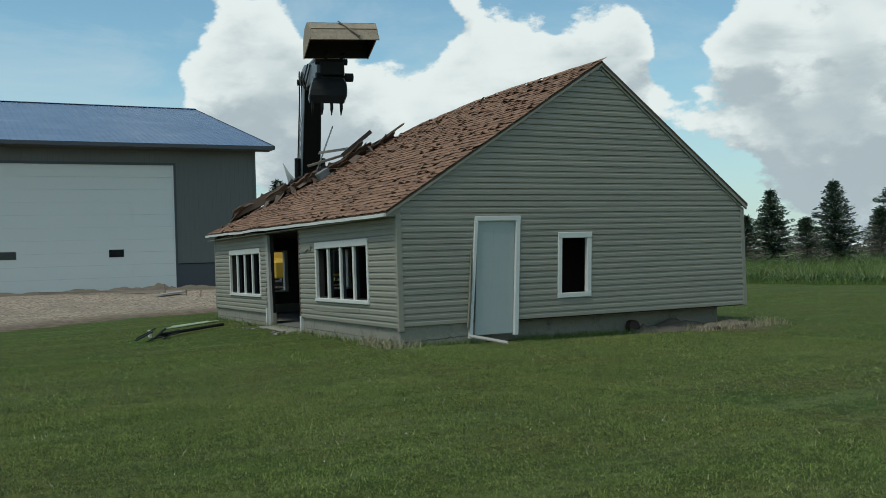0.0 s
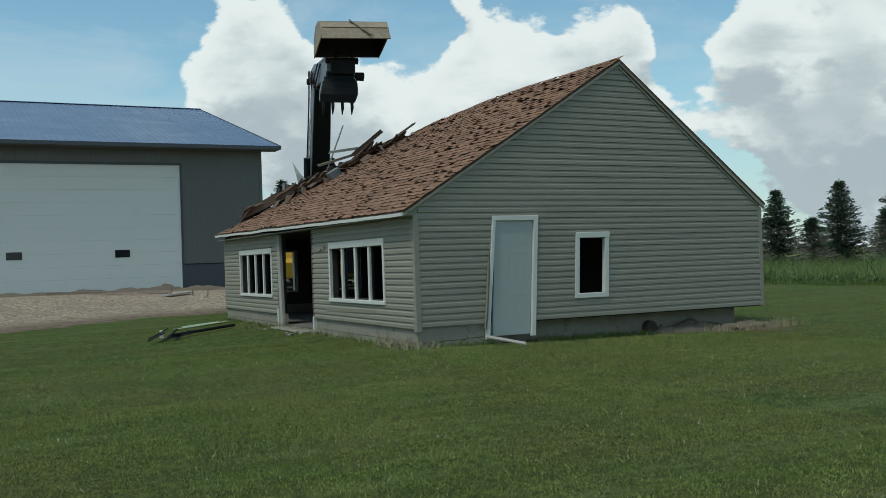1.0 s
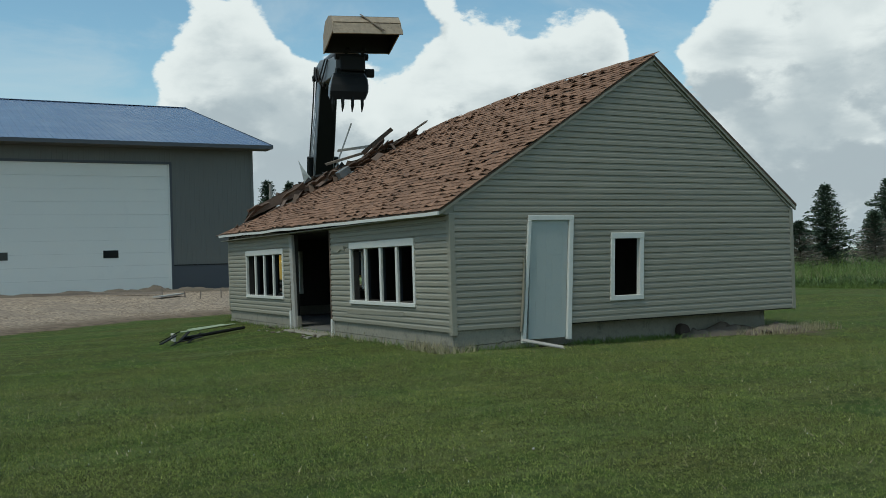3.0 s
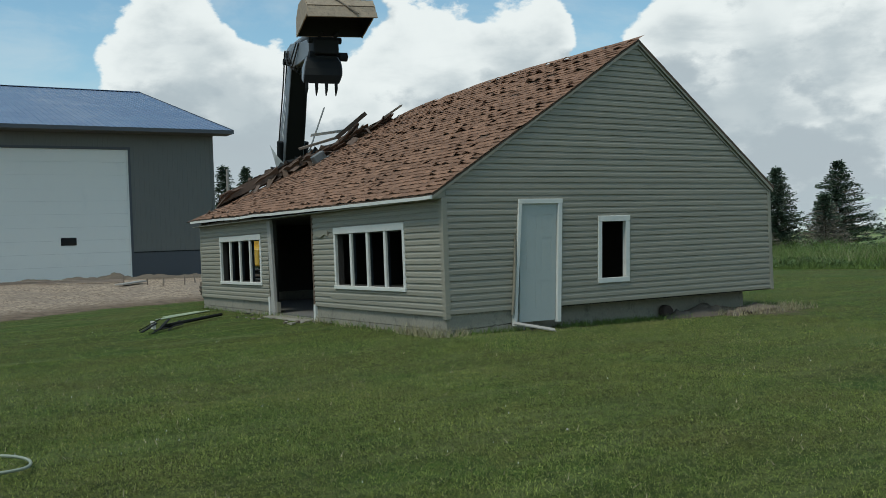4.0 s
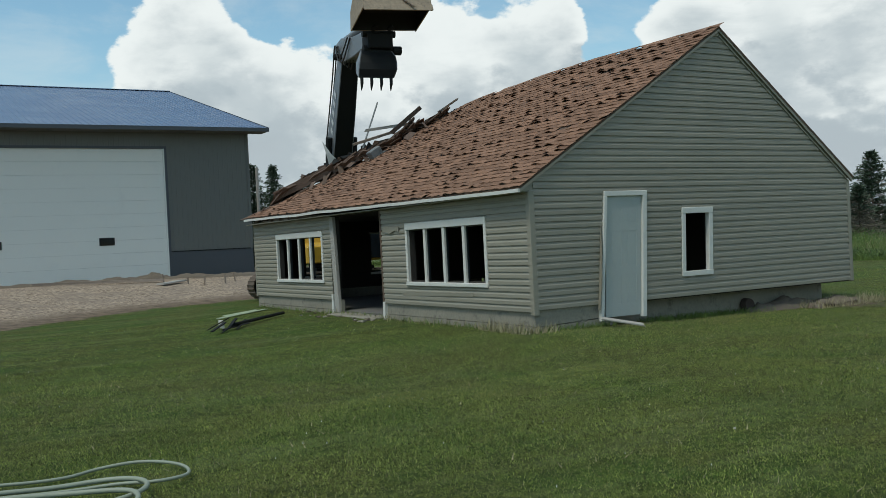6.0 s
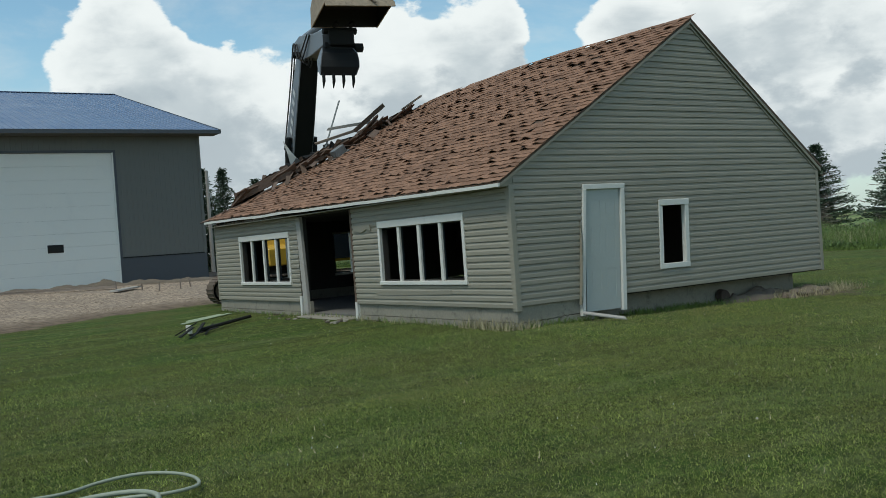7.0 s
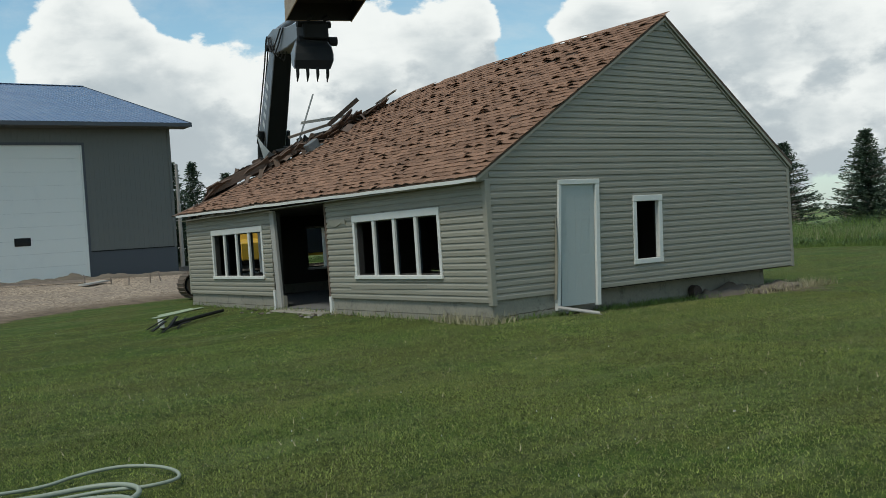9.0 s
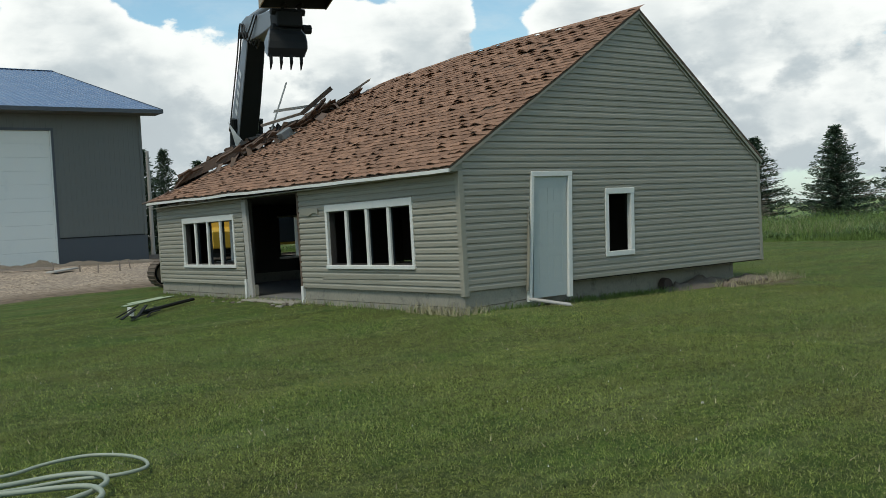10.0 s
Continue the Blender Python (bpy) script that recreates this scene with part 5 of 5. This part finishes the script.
for s in (-1, 1):
    bm = bmesh.new()
    side_out = [(-0.12, 0.10, 0.42), (0.10, -0.08, 0.47), (0.20, -0.28, 0.50), (0.24, -0.46, 0.51), (0.16, -0.66, 0.47), (-0.10, -0.52, 0.47), (-0.34, -0.20, 0.45)]
    rings_c = [[bm.verts.new(CL + SIDE * (s * w + off + 0.16 * z) + FWD * f + Vector((0, 0, z))) for f, z, w in side_out] for off in (-0.015, 0.015)]
    bm.faces.new(rings_c[0])
    bm.faces.new(rings_c[1][::-1])
    for k in range(7):
        bm.faces.new((rings_c[0][k], rings_c[1][k], rings_c[1][(k + 1) % 7], rings_c[0][(k + 1) % 7]))
    at_machine("claw_cheek", bm, GREYPAINT)
for k in range(4):
    c = CL + SIDE * (-0.50 + 0.265 * k) + FWD * 0.15 + Vector((0, 0, -0.62))
    bm = bmesh.new()
    rod(bm, c, c + FWD * 0.0 + Vector((0, 0, -0.18)), 0.05, 0.045, 6)
    rod(bm, c + Vector((0, 0, -0.18)), c - FWD * 0.08 + Vector((0, 0, -0.36)), 0.045, 0.014, 6)
    at_machine("tine", bm, BLACK)


# ---- trees ----
def spruce(place, height, reach, dead, seed, label, density=1.0):
    """A spruce: trunk, whorls of drooping branches with small sprays, and bare twigs where it has died."""
    rng = random.Random(seed)
    tree = thing("spruce_tree", place, label, "tree", "spruce row")
    bm = bmesh.new()
    tube(bm, [(0, 0, -0.3), (0.02, 0, height * 0.4), (0, 0.02, height * 0.97)], 0.06, 7)
    for v in bm.verts:
        k = max(0.12, 1.6 * (1 - v.co.z / height) + 0.1)
        v.co.x, v.co.y = v.co.x * k, v.co.y * k
    part("trunk", bm, BARK, tree)
    green_v, green_f, dead_v, dead_f = [], [], [], []

    def spray(V, F, p, d, size, wide):
        s = Vector((rng.uniform(-1, 1), rng.uniform(-1, 1), rng.uniform(-0.35, 0.35))).normalized()
        d = (d + s * 0.6).normalized()
        w = d.cross(Vector((rng.uniform(-1, 1), rng.uniform(-1, 1), 0.8))).normalized()
        o = len(V)
        V += [tuple(p - w * wide), tuple(p + d * size * 0.55 + w * wide * 0.8), tuple(p + d * size), tuple(p + d * size * 0.4 - w * wide * 1.1)]
        F.append((o, o + 1, o + 2, o + 3))

    z = height * 0.06
    while z < height * 0.985:
        t = z / height
        r = 1.0 * reach * (1 - t) ** 0.9 * rng.uniform(0.85, 1.15) + 0.15
        n = max(5, int(11 * density * (1 - 0.45 * t)))
        turn = rng.uniform(0, 6.28)
        for i in range(n):
            a = turn + 6.283 * i / n + rng.uniform(-0.35, 0.35)
            br = r * rng.uniform(0.55, 1.12)
            gone = rng.random() < dead * (1.5 - 1.6 * t)
            V, F = (dead_v, dead_f) if gone else (green_v, green_f)
            droop = rng.uniform(0.05, 0.35) * (1 - t) - 0.25 * t
            steps = max(3, int(br / 0.17))
            prev = None
            for k in range(steps + 1):
                s = k / steps
                p = Vector((math.cos(a) * br * s, math.sin(a) * br * s, z - droop * br * math.sin(s * 2.2) + 0.10 * br * s * s))
                if prev is not None:
                    d = (p - prev).normalized()
                    o = len(V)
                    q = Vector((0, 0, 0.014))
                    V += [tuple(prev - q), tuple(p - q), tuple(p + q), tuple(prev + q)]
                    F.append((o, o + 1, o + 2, o + 3))
                    m = 5 if gone else 8
                    for _ in range(m):
                        spray(V, F, prev.lerp(p, rng.random()) + Vector((rng.uniform(-0.07, 0.07), rng.uniform(-0.07, 0.07), rng.uniform(-0.16, 0.05) if not gone else rng.uniform(-0.06, 0.03))), d, rng.uniform(0.12, 0.34) * (0.9 if gone else 1), 0.014 if gone else rng.uniform(0.03, 0.075))
                prev = p
        z += height * rng.uniform(0.017, 0.026)
    for k in range(8):
        spray(green_v, green_f, Vector((0, 0, height * (0.95 + 0.05 * k / 8))), Vector((0, 0, 1)), 0.22, 0.03)
    tagged(raw("crown", green_v, green_f, NEEDLES, tree), "green needled boughs", kind="stuff")
    if dead_f:
        tagged(raw("dead_crown", dead_v, dead_f, DEADTWIGS, tree), "bare grey-brown dead boughs", kind="stuff")
    return tree


ROW = [
    ((55, 44.9), 6.7, 3.1, 0.30, "dark green spruce with some bare lower boughs"),
    ((55, 38.3), 6.95, 2.9, 0.32, "dark green spruce thin in the lower crown"),
    ((55.4, 32.9), 6.9, 3.5, 0.62, "half-dead spruce with bare brown boughs"),
    ((54.5, 25.6), 7.0, 3.2, 0.34, "pointed dark green spruce with gaps between boughs"),
    ((54.5, 20.2), 6.2, 3.0, 0.34, "dark spruce at the lawn's far edge"),
    ((55.5, 52.0), 6.6, 2.5, 0.40, "dark green spruce in the far row"),
]
for i, ((x, y), h, r, dd, lab) in enumerate(ROW):
    spruce((x, y, -0.1), h, r, dd, 20 + i, lab)
for i, ((x, y), h, r) in enumerate((((50, 42.8), 4.4, 2.0), ((50, 36.6), 3.9, 2.0), ((51, 30.9), 4.3, 2.2))):
    spruce((x, y, -0.1), h, r, 1.2, 40 + i, "low dead brown spruce with bare twigs")
for i, ((x, y), h) in enumerate((((15.6, 57), 8.1), ((18.4, 60), 8.3), ((12.5, 58), 7.2), ((22, 62), 7.6))):
    spruce((x, y, 0.1), h, 2.3, 0.05, 60 + i, "dense dark green spruce behind the shed", 0.8)
pole = thing("utility_pole", (13.5, 50, 0), "weathered wooden utility pole", "pole")
bm = bmesh.new()
rod(bm, (0, 0, -0.3), (0, 0, 7.3), 0.15, 0.10, 10)
part("shaft", bm, GREYWOOD, pole)

# ---- meadow strip and lawn blades ----
blade_rng = np.random.RandomState(4)


def blades(name, xs, ys, zs, h, w, mat, label, lean=0.35, category="grass"):
    n = len(xs)
    a = blade_rng.uniform(0, 6.283, n)
    la = blade_rng.uniform(0, 6.283, n)
    ln = h * blade_rng.uniform(0, lean * 2, n)
    ca, sa = np.cos(a) * w / 2, np.sin(a) * w / 2
    v = np.empty((n, 3, 3))
    v[:, 0] = np.stack([xs - ca, ys - sa, zs - 0.01], 1)
    v[:, 1] = np.stack([xs + ca, ys + sa, zs - 0.01], 1)
    v[:, 2] = np.stack([xs + np.cos(la) * ln, ys + np.sin(la) * ln, zs + h], 1)
    me = bpy.data.meshes.new(name)
    me.vertices.add(3 * n)
    me.vertices.foreach_set("co", v.reshape(-1))
    me.loops.add(3 * n)
    me.loops.foreach_set("vertex_index", np.arange(3 * n))
    me.polygons.add(n)
    me.polygons.foreach_set("loop_start", np.arange(n) * 3)
    me.update()
    me.validate()
    me.materials.append(mat)
    ob = new(name, me)
    return tagged(ob, label, category, kind="stuff")


n = 150000
my = blade_rng.uniform(-14, 62, n)
mx = 26.0 + 0.3 * np.sin(my * 0.7) + blade_rng.beta(0.75, 1.5, n) * 24
clump = 0.62 + 0.22 * np.sin(mx * 1.1 + 2.0 * np.sin(my * 0.45)) * np.sin(my * 0.8 + mx * 0.3) + 0.18 * np.sin(my * 2.3 + mx)
mh = blade_rng.uniform(0.25, 1.0, n) * clump * (1 + 0.7 * np.clip((mx - 32) / 12, 0, 1)) * np.clip((mx - 25.4) / 1.6, 0.30, 1)
blades("meadow_grass", mx, my, np.full(n, -0.06), mh, blade_rng.uniform(0.012, 0.034, n), TALLGRASS, "tall unmown meadow grass along the lawn", 0.55)
n = 110000
my = blade_rng.uniform(-14, 62, n)
mx = 26.5 + blade_rng.beta(0.8, 1.4, n) * 26
patchy = np.clip(0.5 + 0.9 * np.sin(mx * 0.6 + 1.4 * np.sin(my * 0.35)) * np.sin(my * 0.55), 0.15, 1.4)
blades("meadow_weeds", mx, my, blade_rng.uniform(-0.06, 0.35, n) * patchy * (1 + 1.8 * np.clip((mx - 34) / 12, 0, 1)), blade_rng.uniform(0.05, 0.16, n), blade_rng.uniform(0.03, 0.08, n), WEEDS, "broad-leaved green weeds among the tall grass", 0.9, "weeds")
n = 9000
my = blade_rng.uniform(-14, 62, n)
mx = 26.4 + blade_rng.beta(0.9, 1.4, n) * 20
blades("grass_heads", mx, my, np.full(n, 0.25), blade_rng.uniform(0.2, 0.6, n), 0.022, SEEDGRASS, "ripe pale grass heads over the meadow", 0.5)


gx, gy = np.array(gxs), np.array(gys)
gz = np.array([v[2] for v in gverts]).reshape(len(gy), len(gx))


def ground_heights(x, y):
    """Heights of the ground's own sheet at many places at once."""
    i, j = np.searchsorted(gx, x) - 1, np.searchsorted(gy, y) - 1
    s, t = (x - gx[i]) / (gx[i + 1] - gx[i]), (y - gy[j]) / (gy[j + 1] - gy[j])
    return (gz[j, i] * (1 - s) + gz[j, i + 1] * s) * (1 - t) + (gz[j + 1, i] * (1 - s) + gz[j + 1, i + 1] * s) * t


def lawn_points(n, x0, x1, y0, y1):
    x, y = blade_rng.uniform(x0, x1, n), blade_rng.uniform(y0, y1, n)
    keep = ~((x > -0.03) & (x < 7.5) & (y > np.where(x > 1.8, 0.34, -0.02)) & (y < 13))
    keep &= y < 10.5
    x, y = x[keep], y[keep]
    return x, y, ground_heights(x, y)


def lush(x, y):
    """Uneven growth of the lawn, in mower-wide bands and loose patches."""
    return 0.9 + 0.10 * np.sin(y * 2.9 + 0.5 * np.sin(x * 0.6)) + 0.12 * np.sin(x * 1.3 + 1.7 * np.sin(y * 0.9)) * np.sin(y * 1.1 - 0.4 * x)


for count, x0, x1, y0, y1, wide in ((420000, -11, 0.5, -11.5, -3.0, 0.0065), (260000, -11, 7, -6.0, 3.0, 0.0085)):
    x, y, z = lawn_points(count, x0, x1, y0, y1)
    blades("lawn_blades", x, y, z, blade_rng.uniform(0.008, 0.024, len(x)) * lush(x, y), blade_rng.uniform(0.6, 1.4, len(x)) * wide, BLADES, "short mown lawn blades", 1.3)
x, y, z = lawn_points(130000, -12, 20, -8, 11)
blades("lawn_tufts", x, y, z, blade_rng.uniform(0.010, 0.030, len(x)) * lush(x, y), blade_rng.uniform(0.009, 0.018, len(x)), BLADES, "short mown lawn farther out", 0.7)
x, y, z = lawn_points(150000, -11, 6, -11.5, 1)
blades("pale_blades", x, y, z, blade_rng.uniform(0.008, 0.022, len(x)), blade_rng.uniform(0.004, 0.008, len(x)), PALEBLADES, "pale dry blades among the lawn", 1.5)
x, y, z = lawn_points(200, -10, 16, -9, 10)
blades("clover_flowers", x, y, z + 0.03, np.full(len(x), 0.010), 0.011, CLOVER, "small white clover flowers in the lawn", 0.2, "flowers")
x, y, z = lawn_points(900, -11, 6, -11, 4)
blades("dry_clippings", x, y, z + 0.02, np.full(len(x), 0.035), 0.012, DRYGRASS, "dry grass clippings on the lawn", 1.2)
# weeds along the foundation
for lab, mat, spots, hmax in (("green weeds along the concrete foundation", TALLGRASS, [((2.4, 7.2), (0.0, 0.36), 1300), ((2.7, 3.1), (0.05, 0.30), 160), ((3.3, 4.5), (0.05, 0.30), 420), ((0.0, 1.6), (-0.12, 0.0), 300), ((-0.2, -0.0), (0.0, 12.6), 800)], 0.13),
                              ("dry straw-coloured grass at the house corner", DRYGRASS, [((-0.30, -0.02), (-0.10, 1.3), 380), ((-0.10, 0.35), (-0.20, -0.01), 90), ((6.2, 8.6), (-0.5, 0.28), 900), ((-0.25, -0.03), (1.3, 5.2), 90), ((-0.35, -0.05), (4.5, 9.0), 90)], 0.22)):
    px, py = [], []
    for (a, b), (c, d), k in spots:
        px.append(blade_rng.uniform(a, b, k))
        py.append(blade_rng.uniform(c, d, k))
    px, py = np.concatenate(px), np.concatenate(py)
    pz = np.array([ground_height(a, b) for a, b in zip(px, py)])
    blades("weeds", px, py, pz, blade_rng.uniform(0.03, hmax, len(px)), 0.014, mat, lab, 0.5, "weeds")

# ---- far hedgerow ----
hv, hf = [], []
hr = random.Random(8)
for i in range(900):
    a = radians(-25 + 150 * i / 900)
    dist = hr.uniform(560, 760)
    p = Vector((dist * math.cos(a), dist * math.sin(a), 0))
    s = hr.uniform(2, 7) * (0.5 + 0.9 * abs(noise.noise(Vector((a * 9, 0, 0)))))
    for k in range(7):
        c = p + Vector((hr.uniform(-8, 8), hr.uniform(-8, 8), s * hr.uniform(0.1, 0.55)))
        o = len(hv)
        d = s * 0.5
        hv += [tuple(c + Vector((hr.uniform(-d, d), hr.uniform(-d, d), hr.uniform(-d, d)))) for _ in range(4)]
        hf += [(o, o + 1, o + 2), (o, o + 2, o + 3), (o, o + 1, o + 3), (o + 1, o + 2, o + 3)]
tagged(raw("far_woods", hv, hf, LEAVES), "low dark line of distant trees", "woods", kind="stuff")

# ---- clutter on the lawn and the yard ----
def laid(x, y, lift=0.0):
    return Vector((x, y, ground_height(x, y) + lift))


gutter = thing("fallen_gutter", laid(-2.0, 7.5), "dark bent length of fallen gutter on the grass", "gutter")
bm = bmesh.new()
path = smooth_path([(-0.86 + 2.0, 8.75 - 7.5, 0.07), (-1.5 + 2, 8.1 - 7.5, 0.06), (-2.2 + 2, 7.35 - 7.5, 0.05), (-2.75 + 2, 6.75 - 7.5, 0.045)], 4)
tube(bm, [p + Vector((0, 0, 0.03)) for p in path], 0.038, 6)
part("trough", bm, BLACK, gutter)
for a, b in (((-1.35, -1.35, 0.03), (-0.95, -0.95, 0.16)), ((-1.25, -0.75, 0.02), (-0.85, -0.9, 0.24)), ((-0.9, -0.95, 0.02), (-0.6, -0.6, 0.20))):
    bm = bmesh.new()
    box(bm, (-0.03, -0.010, 0), (0.03, 0.010, (Vector(b) - Vector(a)).length))
    ob = part("bent_end", bm, BLACK, gutter)
    m = (Vector(b) - Vector(a)).to_track_quat("Z", "Y").to_matrix().to_4x4()
    m.translation = a
    ob.matrix_basis = m
bm = bmesh.new()
box(bm, (-0.98, -0.86, 0.03), (-0.94, -0.60, 0.19))
part("white_bracket", bm, TRIM, gutter)
plank("pale_board", laid(-2.07, 9.9, 0.02), laid(-0.45, 11.1, 0.025), 0.12, 0.02, PALEBOARD, "pale green board lying flat in the grass", 0.0)
plank("pale_board", laid(-1.75, 10.35, 0.03), laid(-0.65, 11.2, 0.02), 0.12, 0.02, PALEBOARD, "pale sheet of trim lying on the lawn", 0.1)
plank("fallen_trim", (1.27, -0.10, 0.20), laid(1.80, -0.52, 0.03), 0.09, 0.025, GREYWOOD, "white trim length fallen from the door", 0.3, "trim")
stump = thing("rusty_drum", laid(5.15, 0.25), "rusty round iron lid leaning on the foundation", "iron lid")
bm = bmesh.new()
rod(bm, (0, 0.10, 0.10), (0, -0.02, 0.12), 0.16, 0.13, 14)
part("disc", bm, RUST, stump, bevel=0.01)
heap_rng = random.Random(9)
for i in range(9):
    x, y = heap_rng.uniform(5.3, 7.9), heap_rng.uniform(-0.35, -0.05)
    bm = bmesh.new()
    s = heap_rng.uniform(0.05, 0.13)
    for v in box(bm, (-s, -s * 0.7, -s * 0.3), (s, s * 0.7, s * 0.6)):
        v.co += Vector((heap_rng.uniform(-s, s) * 0.5, heap_rng.uniform(-s, s) * 0.5, heap_rng.uniform(-s, s) * 0.3))
    ob = part("clod", bm, EARTH if i % 3 else RUST, bevel=0.01)
    ob.location = laid(x, y, 0.02)
    ob.rotation_euler = (0, 0, heap_rng.uniform(0, 6))
    tagged(ob, "brown clod of soil beside the foundation", "clod", "soil clods")
for i in range(26):
    x, y = heap_rng.uniform(-0.75, -0.1), heap_rng.uniform(4.9, 9.2)
    bm = bmesh.new()
    s = heap_rng.uniform(0.015, 0.045)
    for v in box(bm, (-s, -s, -s * 0.3), (s, s, s * 0.6)):
        v.co += Vector((heap_rng.uniform(-s, s) * 0.5, heap_rng.uniform(-s, s) * 0.5, heap_rng.uniform(-s, s) * 0.3))
    ob = part("rubble_chunk", bm, CONCRETE if i % 2 else EARTH)
    ob.location = laid(x, y, 0.01)
    tagged(ob, "small broken chunk of masonry by the doorway", "rubble", "doorway rubble")
stone = part("stone", (lambda b: (rod(b, (0, 0, 0), (0, 0, 0.015), 0.014, 0.008, 7), b)[1])(bmesh.new()), GREYWOOD)
stone.location = laid(-3.06, -6.87)
tagged(stone, "small white stone lying in the lawn", "stone")

for a, b, w in (((-3.1, 6.3), (-2.6, 6.9), 0.055), ((-2.9, 6.9), (-2.3, 7.0), 0.045), ((-2.7, 6.6), (-2.2, 7.5), 0.04)):
    plank("gutter_scrap", laid(*a, 0.02), laid(*b, heap_rng.uniform(0.03, 0.14)), w, 0.015, BLACK, "bent dark scrap of gutter in the grass", heap_rng.uniform(-0.6, 0.6), "scrap")

# garden hose in loose coils
HOSE_RUNS = [
    [(-9.4, -4.55), (-8.6, -4.72), (-7.86, -4.80), (-7.55, -4.72), (-7.25, -4.75), (-7.05, -4.95), (-7.0, -5.2), (-7.08, -5.43), (-7.3, -5.48), (-7.6, -5.30), (-8.2, -5.2), (-9.2, -5.2)],
    [(-9.4, -5.05), (-8.6, -5.12), (-8.0, -5.16), (-7.65, -5.20), (-7.45, -5.33), (-7.38, -5.52), (-7.44, -5.72), (-7.65, -5.85), (-8.1, -5.9), (-9.0, -5.9)],
    [(-9.4, -5.35), (-8.6, -5.45), (-8.1, -5.46), (-7.8, -5.55), (-7.6, -5.68), (-7.52, -5.85), (-7.6, -6.1), (-8.0, -6.3), (-9.0, -6.35)],
]
hose = thing("garden_hose", laid(-8, -5), "pale grey-green hose lying in loose coils on the lawn", "hose")
for i, run in enumerate(HOSE_RUNS):
    bm = bmesh.new()
    tube(bm, [(p.x + 8, p.y + 5, 0.045 + 0.022 * i + 0.012 * math.sin(p.x * 5)) for p in smooth_path([(a, b, 0) for a, b in run], 8)], 0.018 if i else 0.013, 8)
    part("coil", bm, HOSE, hose, smooth=True)

# yard before the shed: boards, stakes, soil heaps
plank("yard_board", laid(-3.6, 29.8, 0.10), laid(1.6, 29.2, 0.10), 0.26, 0.10, OLDWOOD, "long weathered plank lying on the gravel")
plank("yard_board", laid(0.9, 27.0, 0.08), laid(2.2, 28.4, 0.10), 0.40, 0.06, GREYWOOD, "short pale board lying on the gravel", 0.0)
for x, y in ((2.2, 27.6), (2.6, 26.6), (3.6, 27.0), (1.6, 29.2), (4.3, 27.8)):
    bm = bmesh.new()
    box(bm, (-0.025, -0.02, -0.1), (0.025, 0.02, heap_rng.uniform(0.28, 0.42)))
    ob = part("stake", bm, OLDWOOD)
    ob.location = laid(x, y)
    ob.rotation_euler = (heap_rng.uniform(-0.1, 0.1), heap_rng.uniform(-0.15, 0.15), 0)
    tagged(ob, "short wooden stake driven into the gravel", "stake", "yard stakes")


def soil_heap(x, y, rx, ry, h, seed):
    r = random.Random(seed)
    bm = bmesh.new()
    nr, na = 6, 22
    rings = [[bm.verts.new((0, 0, h))]]
    for i in range(1, nr + 1):
        t = i / nr
        rings.append([])
        for k in range(na):
            a = 6.283 * k / na
            f = 1 + 0.3 * noise.noise(Vector((math.cos(a) * 2, math.sin(a) * 2, seed)))
            z = h * (1 - t * t) ** 1.2 * (1 + 0.9 * noise.noise(Vector((math.cos(a) * t * 3, math.sin(a) * t * 3, seed + 5)))) - (0.12 if i == nr else 0) + r.uniform(-0.02, 0.02)
            rings[-1].append(bm.verts.new((math.cos(a) * rx * t * f, math.sin(a) * ry * t * f, z)))
    for k in range(na):
        bm.faces.new((rings[0][0], rings[1][k], rings[1][(k + 1) % na]))
        for i in range(1, nr):
            bm.faces.new((rings[i][k], rings[i + 1][k], rings[i + 1][(k + 1) % na], rings[i][(k + 1) % na]))
    ob = part("earth_mound", bm, EARTH, smooth=True)
    ob.location = laid(x, y)
    return tagged(ob, "low uneven heap of bare brown soil", "soil heap", "soil heaps")


for i, (x, y, rx, ry, h) in enumerate(((1.9, 32.1, 0.9, 0.6, 0.22), (0.4, 32.0, 1.3, 0.6, 0.15), (-1.6, 32.2, 1.6, 0.5, 0.14), (-4.6, 32.1, 2.2, 0.5, 0.12), (3.5, 31.6, 1.6, 0.6, 0.14), (5.4, 31.2, 1.6, 0.7, 0.12))):
    soil_heap(x, y, rx, ry, h, i + 1)
for i, (x, y, rx, ry, h) in enumerate(((6.2, 0.22, 1.1, 0.26, 0.17), (7.3, 0.05, 0.9, 0.34, 0.13), (5.4, 0.20, 0.5, 0.22, 0.12))):
    soil_heap(x, y, rx, ry, h, i + 11)
